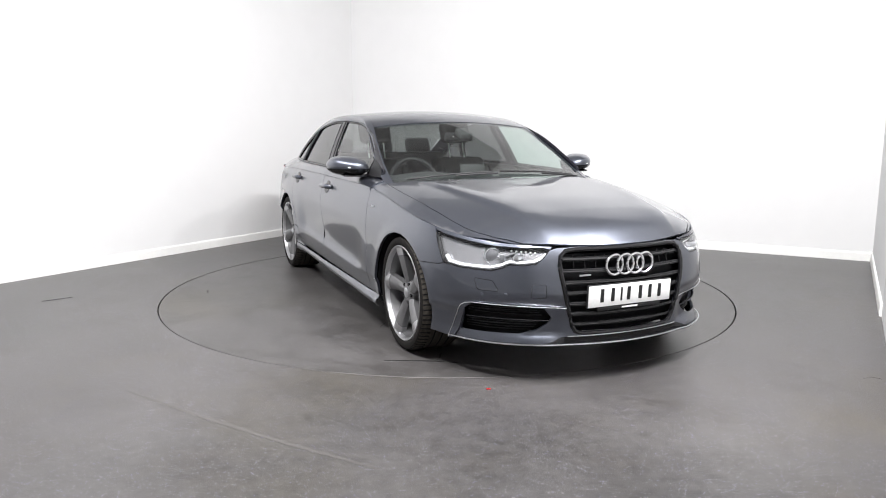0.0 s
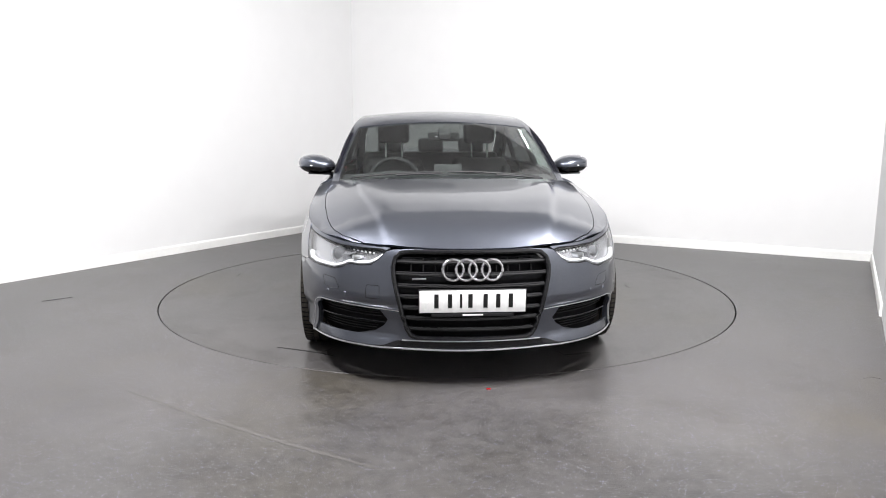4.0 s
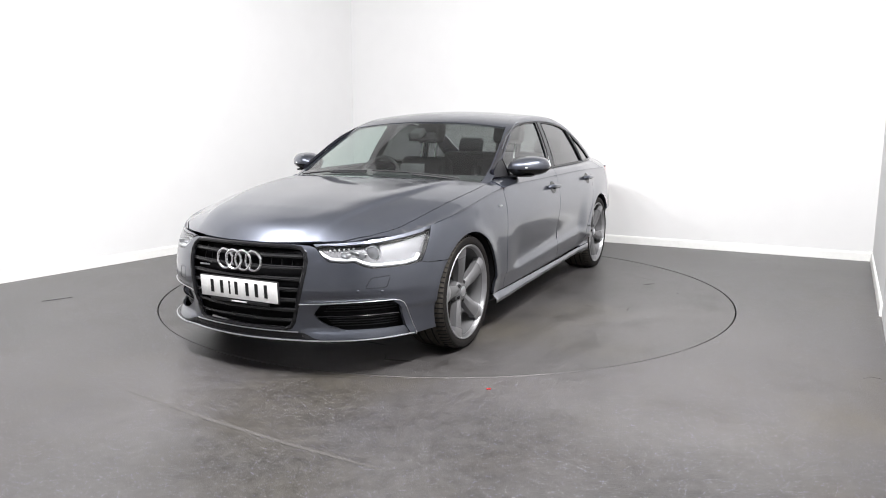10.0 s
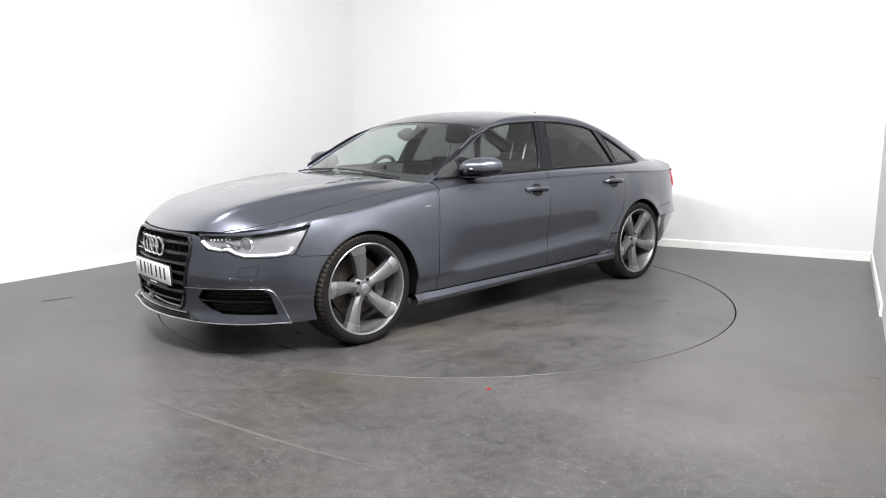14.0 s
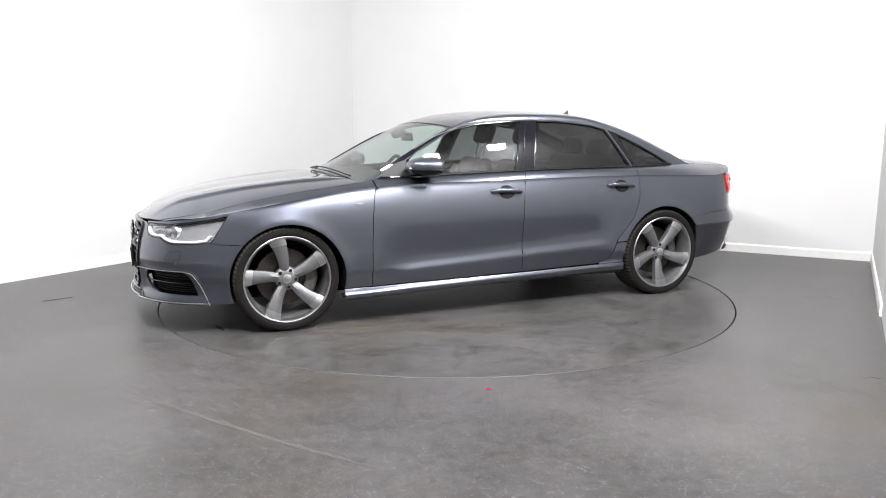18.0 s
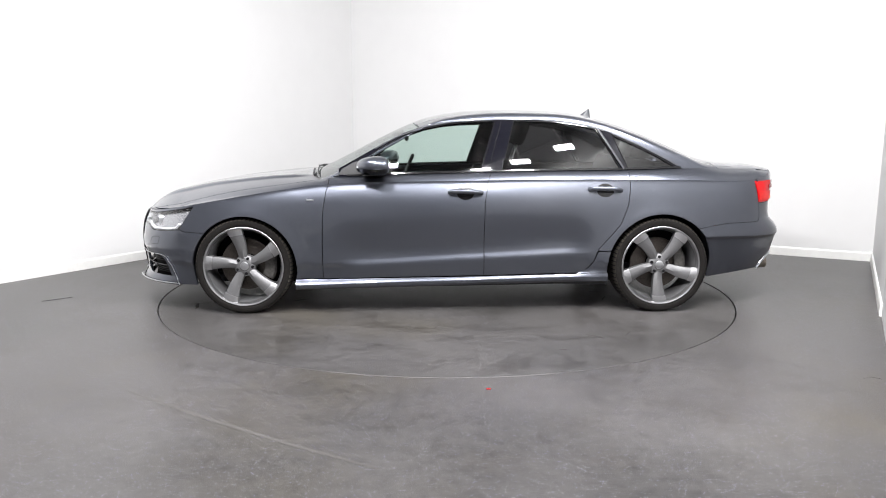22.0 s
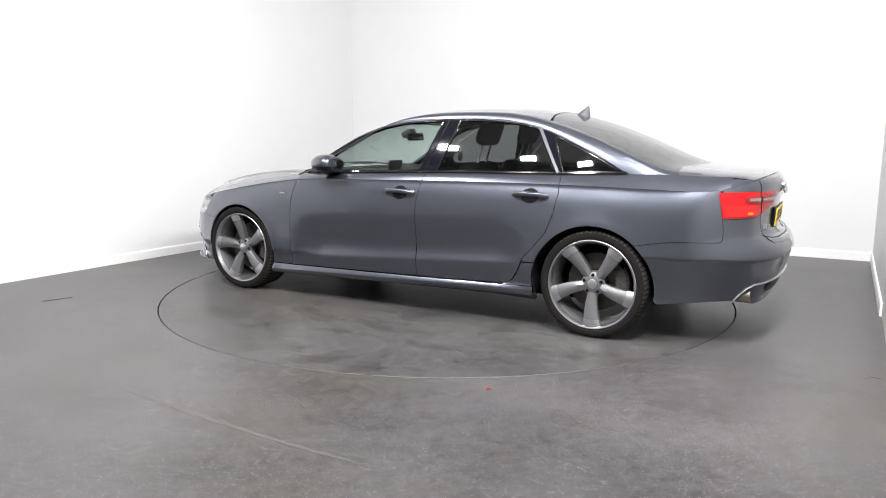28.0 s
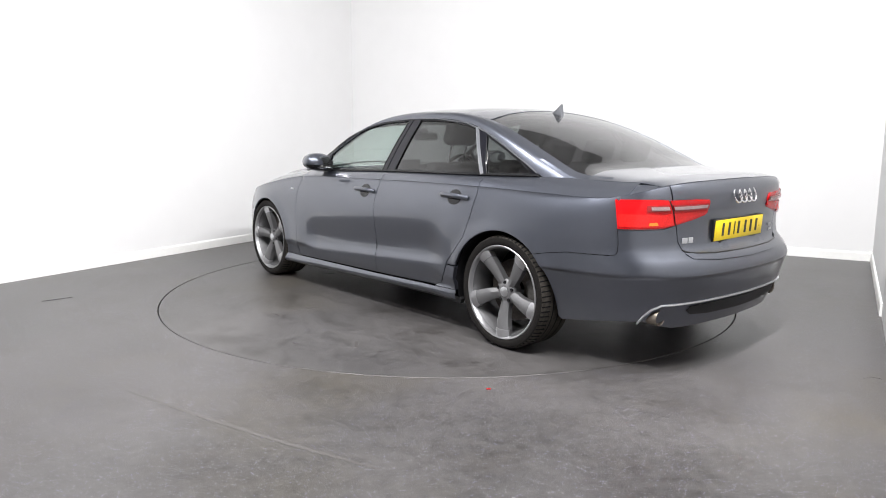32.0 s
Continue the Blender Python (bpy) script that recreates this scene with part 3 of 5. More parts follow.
def roof(x, y):
    x, y = np.asarray(x, float), np.asarray(y, float)
    bow = 0.16 * np.tanh((x + 0.45) * 2.2)
    z = ROOF(x + bow * y * y) - 0.10 * y * y
    k = np.clip((-x - 1.66) / 0.32, 0, 1)
    k = k * k * (3 - 2 * k) * np.clip(np.abs(y) / 0.5, 0, 1) ** 2
    return np.stack([x, y, z * (1 - k) + (deck(x, y)[..., 2] + 0.002) * k], -1)


def glazing(x, z):
    x, z = np.asarray(x, float), np.asarray(z, float)
    d = z - BELT_Z(x)
    return np.stack([x, BELT_Y(x) - 0.36 * d - 0.32 * d * np.abs(d), z], -1)


def corner_y(x):
    x = np.asarray(x, float)
    y = np.full(x.shape, 0.7)
    for i in range(30):
        y = 0.5 * y + 0.5 * glazing(x, roof(x, y)[..., 2])[..., 1]
    return y


def rail_in(x):
    """How far the rounded corner reaches in over the roof: wider on the rear pillar."""
    k = np.clip((-np.asarray(x, float) - 1.05) / 0.35, 0, 1)
    return 0.045 + 0.014 * k * k * (3 - 2 * k)


def rail(x, t):
    """Pillars and roof rail: the rounded corner between roof and side glass."""
    x, t = np.asarray(x, float), np.asarray(t, float)
    yc = corner_y(x)
    a, c = roof(x, yc - rail_in(x)), roof(x, yc + 0.012)
    b = glazing(x, np.minimum(DLO(x), roof(x, yc)[..., 2] - 0.012))
    t = t[..., None]
    w = 1.7
    return ((1 - t) ** 2 * a + 2 * w * t * (1 - t) * c + t * t * b) / ((1 - t) ** 2 + 2 * w * t * (1 - t) + t * t)


def shoulder(x, t):
    """From the crest line up to the foot of the side glass, or on to the boot deck."""
    x, t = np.asarray(x, float), np.asarray(t, float)
    s = np.interp(-x, -CR[:, 0], SS)
    a = np.stack([x, np.interp(-x, -CR[:, 0], CR[:, 1]), CREST(PX(s))], -1)
    yb = BELT_Y(x)
    on_deck = deck(x, yb)[..., 2]
    zb = np.where(x < -1.9, on_deck, BELT_Z(x))
    k = np.clip((-x - 1.6) / 0.4, 0, 1)
    k = k * k * (3 - 2 * k)
    zb = BELT_Z(np.maximum(x, -2.0)) * (1 - k) + on_deck * k
    b = np.stack([x, yb, zb], -1)
    t = t[..., None]
    p = a + (b - a) * t
    lift = np.sin(np.pi * t) * 0.006
    return p + lift * np.array([0, 0.6, 0.8])


# ---------------- panels cut from the form ----------------
from mathutils.geometry import delaunay_2d_cdt


def inside(poly, q):
    c = np.zeros(len(q), bool)
    x, y = q[:, 0], q[:, 1]
    for (x0, y0), (x1, y1) in zip(poly, np.roll(poly, -1, 0)):
        hit = (y0 > y) != (y1 > y)
        if y1 != y0:
            c ^= hit & (x < (x1 - x0) * (y - y0) / (y1 - y0) + x0)
    return c


def shrink(poly, d):
    """Moves an outline inwards by d."""
    p = np.array(poly, float)
    area = 0.5 * np.sum(p[:, 0] * np.roll(p[:, 1], -1) - np.roll(p[:, 0], -1) * p[:, 1])
    e = np.roll(p, -1, 0) - p
    e /= np.maximum(np.linalg.norm(e, axis=1, keepdims=True), 1e-9)
    nrm = np.stack([-e[:, 1], e[:, 0]], 1) * (1 if area > 0 else -1)
    prev = np.roll(nrm, 1, 0)
    m = nrm + prev
    k = np.maximum(np.sum(m * nrm, 1, keepdims=True), 0.6)
    return p + d * m / k


def dense(poly, step):
    out = []
    for a, b in zip(poly, np.roll(poly, -1, 0)):
        k = max(1, int(math.ceil(np.linalg.norm(b - a) / step)))
        out += [a + (b - a) * i / k for i in range(k)]
    return np.array(out)


def normals(fn, uv, d=2e-3):
    u, v = uv[:, 0], uv[:, 1]
    n = np.cross(fn(u + d, v) - fn(u - d, v), fn(u, v + d) - fn(u, v - d))
    n /= np.maximum(np.linalg.norm(n, axis=1, keepdims=True), 1e-12)
    p = fn(u, v)
    if np.sum((p - np.array([0, 0, 0.55])) * n) < 0:
        n = -n
    return p, n


def patch(name, fn, poly, mat, parent, label="", step=0.05, holes=(), gap=0.0022, depth=0.016, lift=0.0, side=1, rows=None):
    """A panel of the form fn within an outline, with rounded, turned-in edges. side -1: the mirrored one."""
    poly = dense(shrink(poly, gap), step * 0.6)
    rings = [poly] + [dense(shrink(h, -gap), step * 0.5) for h in holes]
    lo, hi = poly.min(0), poly.max(0)
    gu, gv = np.meshgrid(np.arange(lo[0] + step / 2, hi[0], step), np.arange(lo[1] + step / 2, hi[1], step))
    gu = gu + (np.arange(gu.shape[0]) % 2)[:, None] * step * 0.5
    q = np.stack([gu.ravel(), gv.ravel()], 1)
    keep = inside(poly, q)
    for h in rings[1:]:
        keep &= ~inside(h, q)
    q = q[keep]
    allb = np.concatenate(rings)
    if rows is not None:
        r = np.array([p for p in rows if inside(poly, np.array([p]))[0]])
        q = q[((q[:, None, :] - r[None]) ** 2).sum(-1).min(1) > (0.4 * step) ** 2]
    if len(q):
        d2 = ((q[:, None, :] - allb[None]) ** 2).sum(-1).min(1)
        q = q[d2 > (0.42 * step) ** 2]
    if rows is not None:
        q = np.concatenate([q, r[((r[:, None, :] - allb[None]) ** 2).sum(-1).min(1) > 0.0022 ** 2]])
    verts = np.concatenate([allb, q])
    edges, at = [], 0
    for r in rings:
        k = len(r)
        edges += [(at + i, at + (i + 1) % k) for i in range(k)]
        at += k
    v, _, f, *_ = delaunay_2d_cdt([Vector(p) for p in verts], edges, [], 0, 1e-6)
    uv = np.array([tuple(p) for p in v])
    f = np.array(f)
    cen = uv[f].mean(1)
    ok = inside(poly, cen)
    for h in rings[1:]:
        ok &= ~inside(h, cen)
    f = f[ok]
    p, n = normals(fn, uv)
    p = p + n * lift
    a = p[f]
    turn = np.sum(np.cross(a[:, 1] - a[:, 0], a[:, 2] - a[:, 0]) * n[f].mean(1), 1) < 0
    f[turn] = f[turn][:, ::-1]
    pts, nrm, faces = list(p), list(n), [tuple(t) for t in f]
    # open edges of the panel, in the faces' own order, turn in
    count = {}
    for t in faces:
        for i in range(3):
            count[(t[i], t[(i + 1) % 3])] = 1
    rim = [(i, j) for i, j in count if (j, i) not in count]
    made = {}
    for i, j in rim:
        for k in (i, j):
            if k not in made:
                base = len(pts)
                pts += [p[k], p[k] - n[k] * depth]
                nrm += [n[k], n[k]]
                made[k] = base
        b0, b1 = made[i], made[j]
        wn = np.cross(p[j] - p[i], -n[i])
        wn = -wn / max(np.linalg.norm(wn), 1e-9)
        for k in (b0, b0 + 1, b1, b1 + 1):
            nrm[k] = nrm[k] * 0.3 + wn
        faces.append((b1, b0, b0 + 1, b1 + 1))
    pts, nrm = np.array(pts), np.array(nrm)
    if side < 0:
        pts, nrm = pts * (1, -1, 1), nrm * (1, -1, 1)
        faces = [t[::-1] for t in faces]
    nrm /= np.maximum(np.linalg.norm(nrm, axis=1, keepdims=True), 1e-9)
    return obj(name, pts, faces, mat, parent, label, normals=nrm)


def at(fn, u, v, lift=0.0, side=1):
    p, n = normals(fn, np.array([[u, v]], float))
    q = p[0] + n[0] * lift
    return Vector((q[0], q[1] * side, q[2]))


def bead(name, fn, line, r, mat, parent, label="", lift=0.0, side=1, closed=False, step=0.04, flat=1.0):
    """A thin bar that follows the form along a line."""
    pts = np.array(line, float)
    full = []
    for a, b in zip(pts, np.roll(pts, -1, 0) if closed else pts[1:]):
        k = max(1, int(math.ceil(np.linalg.norm(b - a) / step)))
        full += [a + (b - a) * i / k for i in range(k)]
    if not closed:
        full.append(pts[-1])
    return part(name, tube([at(fn, u, v, lift, side) for u, v in full], r, 8, closed, flat=flat), mat, parent, label)


def arch(i, a0, a1, k=22, grow=0.0):
    return arc(ARCH[i], ARCH[i][2] + grow, a0, a1, k)


def arc(c, r, a0, a1, k=14):
    return [(c[0] + r * math.cos(radians(a0 + (a1 - a0) * i / k)), c[1] + r * math.sin(radians(a0 + (a1 - a0) * i / k))) for i in range(k + 1)]


def X(pts):
    """Outline points (length, height) on the flank as (girth, height)."""
    return [(s_of_x(x), z) for x, z in pts]


def half(fn_s, pts):
    return [(fn_s(y), z) for y, z in pts]


def crest_line(x0, x1, k=14, drop=0.0):
    return [(x0 + (x1 - x0) * i / k, float(CREST(x0 + (x1 - x0) * i / k)) - drop) for i in range(k + 1)]


car = tagged(new("car"), "dark grey metallic four-door saloon car standing on the turntable", "car")

# ---- outlines shared by neighbours ----
EDGE_A = [(0.907, 0.250), (0.905, 0.53), (0.896, 0.73), (0.878, 0.85), (0.862, float(CREST(0.862)))]
EDGE_B = [(-0.210, 0.268), (-0.209, 0.54), (-0.213, 0.78), (-0.238, float(CREST(-0.238)))]
EDGE_C = [(-0.883, 0.284), (-0.935, 0.318), (-0.976, 0.376), (-1.007, 0.459), (-1.085, 0.545), (-1.157, 0.631), (-1.205, 0.76), (-1.224, 0.88), (-1.226, float(CREST(-1.226)))]
HEAD_OUT = [(1.815, 0.732), (1.862, 0.655), (1.905, 0.583)]
SEAM_BUMPER = [(1.905, 0.583), (1.868, 0.572), (1.716, 0.566)]
HEAD_LOW = [(0.436, 0.672), (0.470, 0.632), (0.503, 0.604), (0.568, 0.597), (0.615, 0.600), (0.650, 0.580), (0.690, 0.566)]
REAR_SEAM = [(-1.708, 0.5945), (-1.80, 0.612), (-1.925, 0.630), (-2.160, 0.634)]

fender_line = X(EDGE_A) + X(crest_line(0.90, 1.80)) + X(HEAD_OUT) + X(SEAM_BUMPER[1:]) + X(arch(0, 42.1, 191.5))
door_f_line = X(EDGE_A) + X(crest_line(0.80, -0.22)) + X(EDGE_B[::-1])
door_r_line = X(EDGE_B) + X(crest_line(-0.30, -1.20)) + X(EDGE_C[::-1])
quarter_line = X(EDGE_C[3:]) + X(crest_line(-1.27, -2.13)) + half(s_rear, [(y, float(CREST(PX(s_rear(y)))) - 0.0005) for y in (0.78, 0.74, 0.70, 0.66, 0.63)] + [(0.603, 0.85), (0.588, 0.782), (0.66, 0.768)]) + X([(-2.184, 0.766), (-2.190, 0.700), (-2.188, 0.652), (-2.178, 0.638)]) + X(REAR_SEAM[::-1]) + X(arch(1, 132.6, 19.6, 18)) + X([(-1.006, 0.442)])
sill_end_line = X([(-0.866, 0.2815), (-0.940, 0.318), (-0.981, 0.376), (-1.004, 0.436)]) + X(arch(1, 19.0, -4.6, 6))


def sill(side):
    """The side skirt: a long moulding with a bright ledge, and its raised rear end."""
    xs, k = np.linspace(1.094, -1.078, 100), 18
    low = np.interp(-xs, [-1.085, -0.4, 0.6, 1.086], [0.170, 0.187, 0.213, 0.228])
    top = np.interp(-xs, [-1.085, -0.907, 0.21, 0.883, 1.08], [0.2455, 0.2445, 0.2625, 0.2780, 0.2845])
    uv = np.array([(s_of_x(x), a + (b - a) * t / (k - 1)) for x, a, b in zip(xs, low, top) for t in range(k)])
    p, n = normals(skirt, uv)
    faces = [(i * k + j, i * k + j + 1, (i + 1) * k + j + 1, (i + 1) * k + j) for i in range(99) for j in range(k - 1)]
    a = p[faces[0][1]] - p[faces[0][0]]
    if np.dot(np.cross(a, p[faces[0][2]] - p[faces[0][0]]), n[0]) < 0:
        faces = [f[::-1] for f in faces]
    if side < 0:
        p, n, faces = p * (1, -1, 1), n * (1, -1, 1), [f[::-1] for f in faces]
    body = obj("sill", p, faces, PAINT, car, "grey painted side skirt", normals=n)
    patch("sill_end", skirt, sill_end_line, PAINT, body, side=side, depth=0.03, step=0.03, gap=0.0008)

HOODLINE = spline([(2.16, 0.560), (2.08, 0.640), (1.9, 0.722), (1.7, 0.762), (1.45, 0.785), (1.15, 0.795), (0.86, 0.790)])


def crest_plan(x):
    return float(np.interp(-x, -CR[:, 0], CR[:, 1]))


# ---- bonnet ----
def nose_x(y):
    k = CR[:, 0] > 1.6
    return float(np.interp(y, CR[k, 1], CR[k, 0]))


def stern_x(y):
    k = CR[:, 0] < -1.8
    return float(np.interp(-y, -CR[k, 1], CR[k, 0]))


hood_half = [(nose_x(y) - 0.002, y) for y in (0.0, 0.1, 0.2, 0.3, 0.38, 0.455, 0.53)] + [(x, float(HOODLINE(x))) for x in (2.08, 2.0, 1.9, 1.8, 1.6, 1.4, 1.2, 1.05, 0.93)] + \
            [(0.99, 0.66), (1.03, 0.45), (1.055, 0.2), (1.06, 0.0)]
RIDGE = [(x, e * (float(bonnet_ridge(x)) + d)) for d in (-0.035, -0.02, -0.01, 0.0, 0.01, 0.02, 0.035) for x in np.arange(0.98, 2.3, 0.04) for e in (1, -1)]
hood = patch("bonnet", deck, hood_half[:-1] + [(1.06, 0.0)] + [(x, -y) for x, y in reversed(hood_half[1:-1])], PAINT, car, step=0.04, rows=RIDGE)

# ---- sides ----
# extra lines of support under the shoulder crease and along the door's lower ledge
CREASE = [(s_of_x(x), float(CREST(x)) - d) for d in (0.007, 0.012, 0.019, 0.030) for x in np.arange(-2.1, 1.85, 0.03)]
CREASE += [(s_of_x(c[0] + (c[2] + r) * math.cos(radians(a))), c[1] + (c[2] + r) * math.sin(radians(a))) for c in ARCH for r in (0.008, 0.016, 0.026, 0.040, 0.062) for a in range(-12, 192, 5)]
CREASE += [(s_of_x(x), ledge_z(x) + d) for d in (-0.025, -0.008, 0.0, 0.008, 0.02, 0.035, 0.055) for x in np.arange(-1.0, 0.9, 0.04)]
doors = {}
for side in (1, -1):
    f = patch("front_wing", flank, fender_line, PAINT, car, side=side, rows=CREASE)
    wing_top = [(x, float(HOODLINE(x))) for x in (0.93, 1.05, 1.2, 1.4, 1.6, 1.8, 1.9, 2.0, 2.08)] + [(nose_x(0.545) - 0.002, 0.545)] + [(x, crest_plan(x)) for x in (2.15, 2.0, 1.9, 1.8, 1.6, 1.4, 1.2, 1.05, 0.865)] + [(0.865, 0.79)]
    patch("wing_top", deck, wing_top, PAINT, f, side=side, gap=0.0015, step=0.04)
    fd = patch("front_door", flank, door_f_line, PAINT, car, side=side, rows=CREASE)
    patch("door_shoulder", shoulder, [(0.862, 0), (0.862, 1), (-0.262, 1), (-0.238, 0)], PAINT, fd, side=side, gap=0.002, step=0.03)
    rd = patch("rear_door", flank, door_r_line, PAINT, car, side=side, rows=CREASE)
    patch("door_shoulder", shoulder, [(-0.238, 0), (-0.262, 1), (-1.215, 1), (-1.226, 0)], PAINT, rd, side=side, gap=0.002, step=0.03)
    q = patch("rear_wing", flank, quarter_line, PAINT, car, side=side, rows=CREASE)
    patch("wing_shoulder", shoulder, [(-1.226, 0), (-1.215, 1), (-1.5, 1), (-1.8, 1), (-2.0, 1), (-2.15, 1), (-2.20, 1), (-2.20, 0), (-2.0, 0), (-1.6, 0)], PAINT, q, side=side, gap=0.0015, step=0.03)
    corner = [(-2.19, 0.665), (stern_x(0.61) + 0.003, 0.61)] + [(stern_x(y) + 0.002, y) for y in (0.65, 0.69, 0.73, 0.765)] + [(-2.16, 0.79)]
    patch("wing_corner", deck, corner, PAINT, q, side=side, gap=0.0, step=0.03, lift=-0.0025)
    sill(side)
    patch("sill_edge", flank, X([(1.10, 0.160), (1.099, 0.187), (-1.088, 0.235), (-1.09, 0.185)]), MATT, car, "black lower skirt edge", side=side, lift=-0.030, depth=0.03)
    doors[side] = fd, rd, q

# ---- bumpers ----
grille_half = [(0.0, 0.674), (0.30, 0.674), (0.358, 0.668), (0.384, 0.645), (0.392, 0.600), (0.384, 0.545), (0.345, 0.37), (0.322, 0.29), (0.305, 0.262), (0.27, 0.248), (0.0, 0.245)]
FOG = [(0.432, 0.330), (0.470, 0.378), (0.60, 0.391), (0.852, 0.392), (0.884, 0.366), (0.905, 0.30), (0.922, 0.249), (0.76, 0.249), (0.60, 0.250), (0.51, 0.268), (0.455, 0.300)]
bumper_half = half(s_front, [(y, float(CREST(PX(s_front(y)))) - 0.001) for y in (0.0, 0.15, 0.30)] + [(0.40, 0.682)]) + half(s_front, HEAD_LOW) + X([(2.0, 0.570), (1.93, 0.580)]) + X(SEAM_BUMPER) + X(arch(0, 41, -19.7, 10)) + X([(1.90, 0.195), (2.05, 0.193)]) + half(s_front, [(0.6, 0.193), (0.3, 0.2), (0.0, 0.2)])
bumper_line = bumper_half[:-1] + [(0, 0.2)] + [(-s, z) for s, z in reversed(bumper_half[1:-1])]
GR = half(s_front, grille_half)
GRILLE = GR[:-1] + [(0, 0.245)] + [(-s, z) for s, z in reversed(GR[1:-1])]
front_bumper = patch("front_bumper", flank, bumper_line, PAINT, car, holes=[GRILLE, FOG, [(-s, z) for s, z in FOG]], step=0.028, gap=0.0012)
rb_half = X(REAR_SEAM) + X([(-2.178, 0.638), (-2.188, 0.652), (-2.190, 0.700), (-2.184, 0.766)]) + half(s_rear, [(0.66, 0.768), (0.588, 0.782), (0.569, 0.782), (0.554, 0.70), (0.525, 0.652), (0.45, 0.637), (0.3, 0.629), (0.0, 0.626)])
rb_low = X(arch(1, 133, 190, 10)) + X([(-1.845, 0.232), (-1.95, 0.246), (-2.15, 0.270)]) + half(s_rear, [(0.72, 0.285), (0.70, 0.335), (0.655, 0.375), (0.3, 0.372), (0.0, 0.372)])
rb_line = rb_half + [(2 * S_END - s, z) for s, z in reversed(rb_half[:-1])] + [(2 * S_END - s, z) for s, z in rb_low] + list(reversed(rb_low[:-1]))
tail_rows = [(s, z) for z in (0.575, 0.555, 0.543, 0.536, 0.529, 0.522, 0.51, 0.49) for s in np.arange(s_of_x(-1.74), 2 * S_END - s_of_x(-1.74), 0.018)]
rear_bumper = patch("rear_bumper", flank, rb_line, PAINT, car, step=0.04, gap=0.0012, rows=tail_rows)

# ---- roof, glass and pillars ----
XS_ROOF = [0.24, 0.1, -0.1, -0.3, -0.6, -0.9, -1.06]


def glass_edge(x, inset):
    return float(corner_y(np.array([x]))[0]) - inset


def roof_edge(x, cut=0.0):
    return float(corner_y(np.array([x]))[0]) - float(rail_in(x)) - cut


roof_half = [(0.30, 0.0), (0.295, 0.2), (0.275, 0.4)] + [(x, roof_edge(x)) for x in XS_ROOF] + [(-1.01, 0.4), (-0.985, 0.2), (-0.98, 0.0)]
patch("roof", roof, roof_half + [(x, -y) for x, y in reversed(roof_half[1:-1])], PAINT, car, step=0.06)
screen_half = [(1.06, 0.0), (1.05, 0.2), (1.02, 0.45), (0.965, 0.64), (0.93, roof_edge(0.93))] + [(x, roof_edge(x)) for x in (0.8, 0.65, 0.5, 0.4, 0.3, 0.245)] + [(0.28, 0.4), (0.30, 0.2), (0.305, 0.0)]
SCREEN_LINE = screen_half + [(x, -y) for x, y in reversed(screen_half[1:-1])]
patch("windscreen", roof, SCREEN_LINE, SCREEN, car, "clear laminated windscreen", step=0.06, depth=0.005, lift=-0.002).visible_shadow = False
rear_half = [(-0.985, 0.0), (-0.99, 0.2), (-1.015, 0.4)] + [(x, glass_edge(x, 0.061)) for x in (-1.07, -1.2, -1.4, -1.6, -1.75, -1.86, -1.90)] + [(-1.945, 0.5), (-1.975, 0.3), (-1.985, 0.0)]
patch("rear_window", roof, rear_half + [(x, -y) for x, y in reversed(rear_half[1:-1])], REARTINT, car, "dark tinted rear window", step=0.06, depth=0.005, lift=-0.002).visible_shadow = False
for side in (1, -1):
    patch("roof_rail", rail, [(0.955, 0.0)] + [(x, 0.0) for x in (0.5, 0.2, -0.3, -0.8, -1.2, -1.6)] + [(-2.02, 0.0), (-2.02, 1.0)] + [(x, 1.0) for x in (-1.6, -1.2, -0.8, -0.3, 0.2, 0.5)] + [(0.955, 1.0)], PAINT, car, side=side, gap=0.001, step=0.05)
    # C pillar: from the rear glass edge down to the shoulder
    patch("c_pillar", glazing, [(-1.50, 1.085), (-1.60, 1.026), (-1.65, 0.998), (-1.80, 0.998), (-1.95, 0.99)] + [(x, float(roof(x, corner_y(np.array([x]))[0])[2]) - 0.006) for x in (-1.95, -1.88, -1.8, -1.7, -1.6)], PAINT, doors[side][2], side=side, gap=0.0, step=0.04, lift=-0.001)
    patch("rear_pillar", roof, [(x, glass_edge(x, 0.0625)) for x in (-1.065, -1.1, -1.2, -1.3)] + [(x, glass_edge(x, 0.040)) for x in (-1.3, -1.2, -1.1, -1.065)], PAINT, doors[side][2], side=side, gap=0.0, step=0.03, lift=-0.001)
    patch("pillar_foot", roof, [(x, glass_edge(x, 0.0625)) for x in (-1.7, -1.78, -1.86)] + [(-2.03, 0.62), (-1.9, glass_edge(-1.9, 0.0585)), (-1.7, glass_edge(-1.7, 0.0585))], PAINT, doors[side][2], side=side, gap=0.0, step=0.03, lift=-0.003)

GLASS_F = [(0.575, 0.972), (-0.188, 0.994), (-0.298, 1.335), (-0.10, 1.327), (0.05, 1.312), (0.20, 1.282), (0.33, 1.238), (0.45, 1.178), (0.55, 1.118), (0.60, 1.070)]
GLASS_R = [(-0.334, 0.998), (-1.165, 1.008), (-1.10, 1.13), (-1.012, 1.278), (-0.9, 1.305), (-0.75, 1.324), (-0.6, 1.334), (-0.428, 1.337)]
GLASS_Q = [(-1.222, 1.010), (-1.565, 1.020), (-1.45, 1.087), (-1.30, 1.160), (-1.125, 1.238)]
belt_low = [(x, float(BELT_Z(x)) + 0.001) for x in (0.80, 0.5, 0.2, -0.2, -0.6, -1.0, -1.2, -1.4, -1.60)]
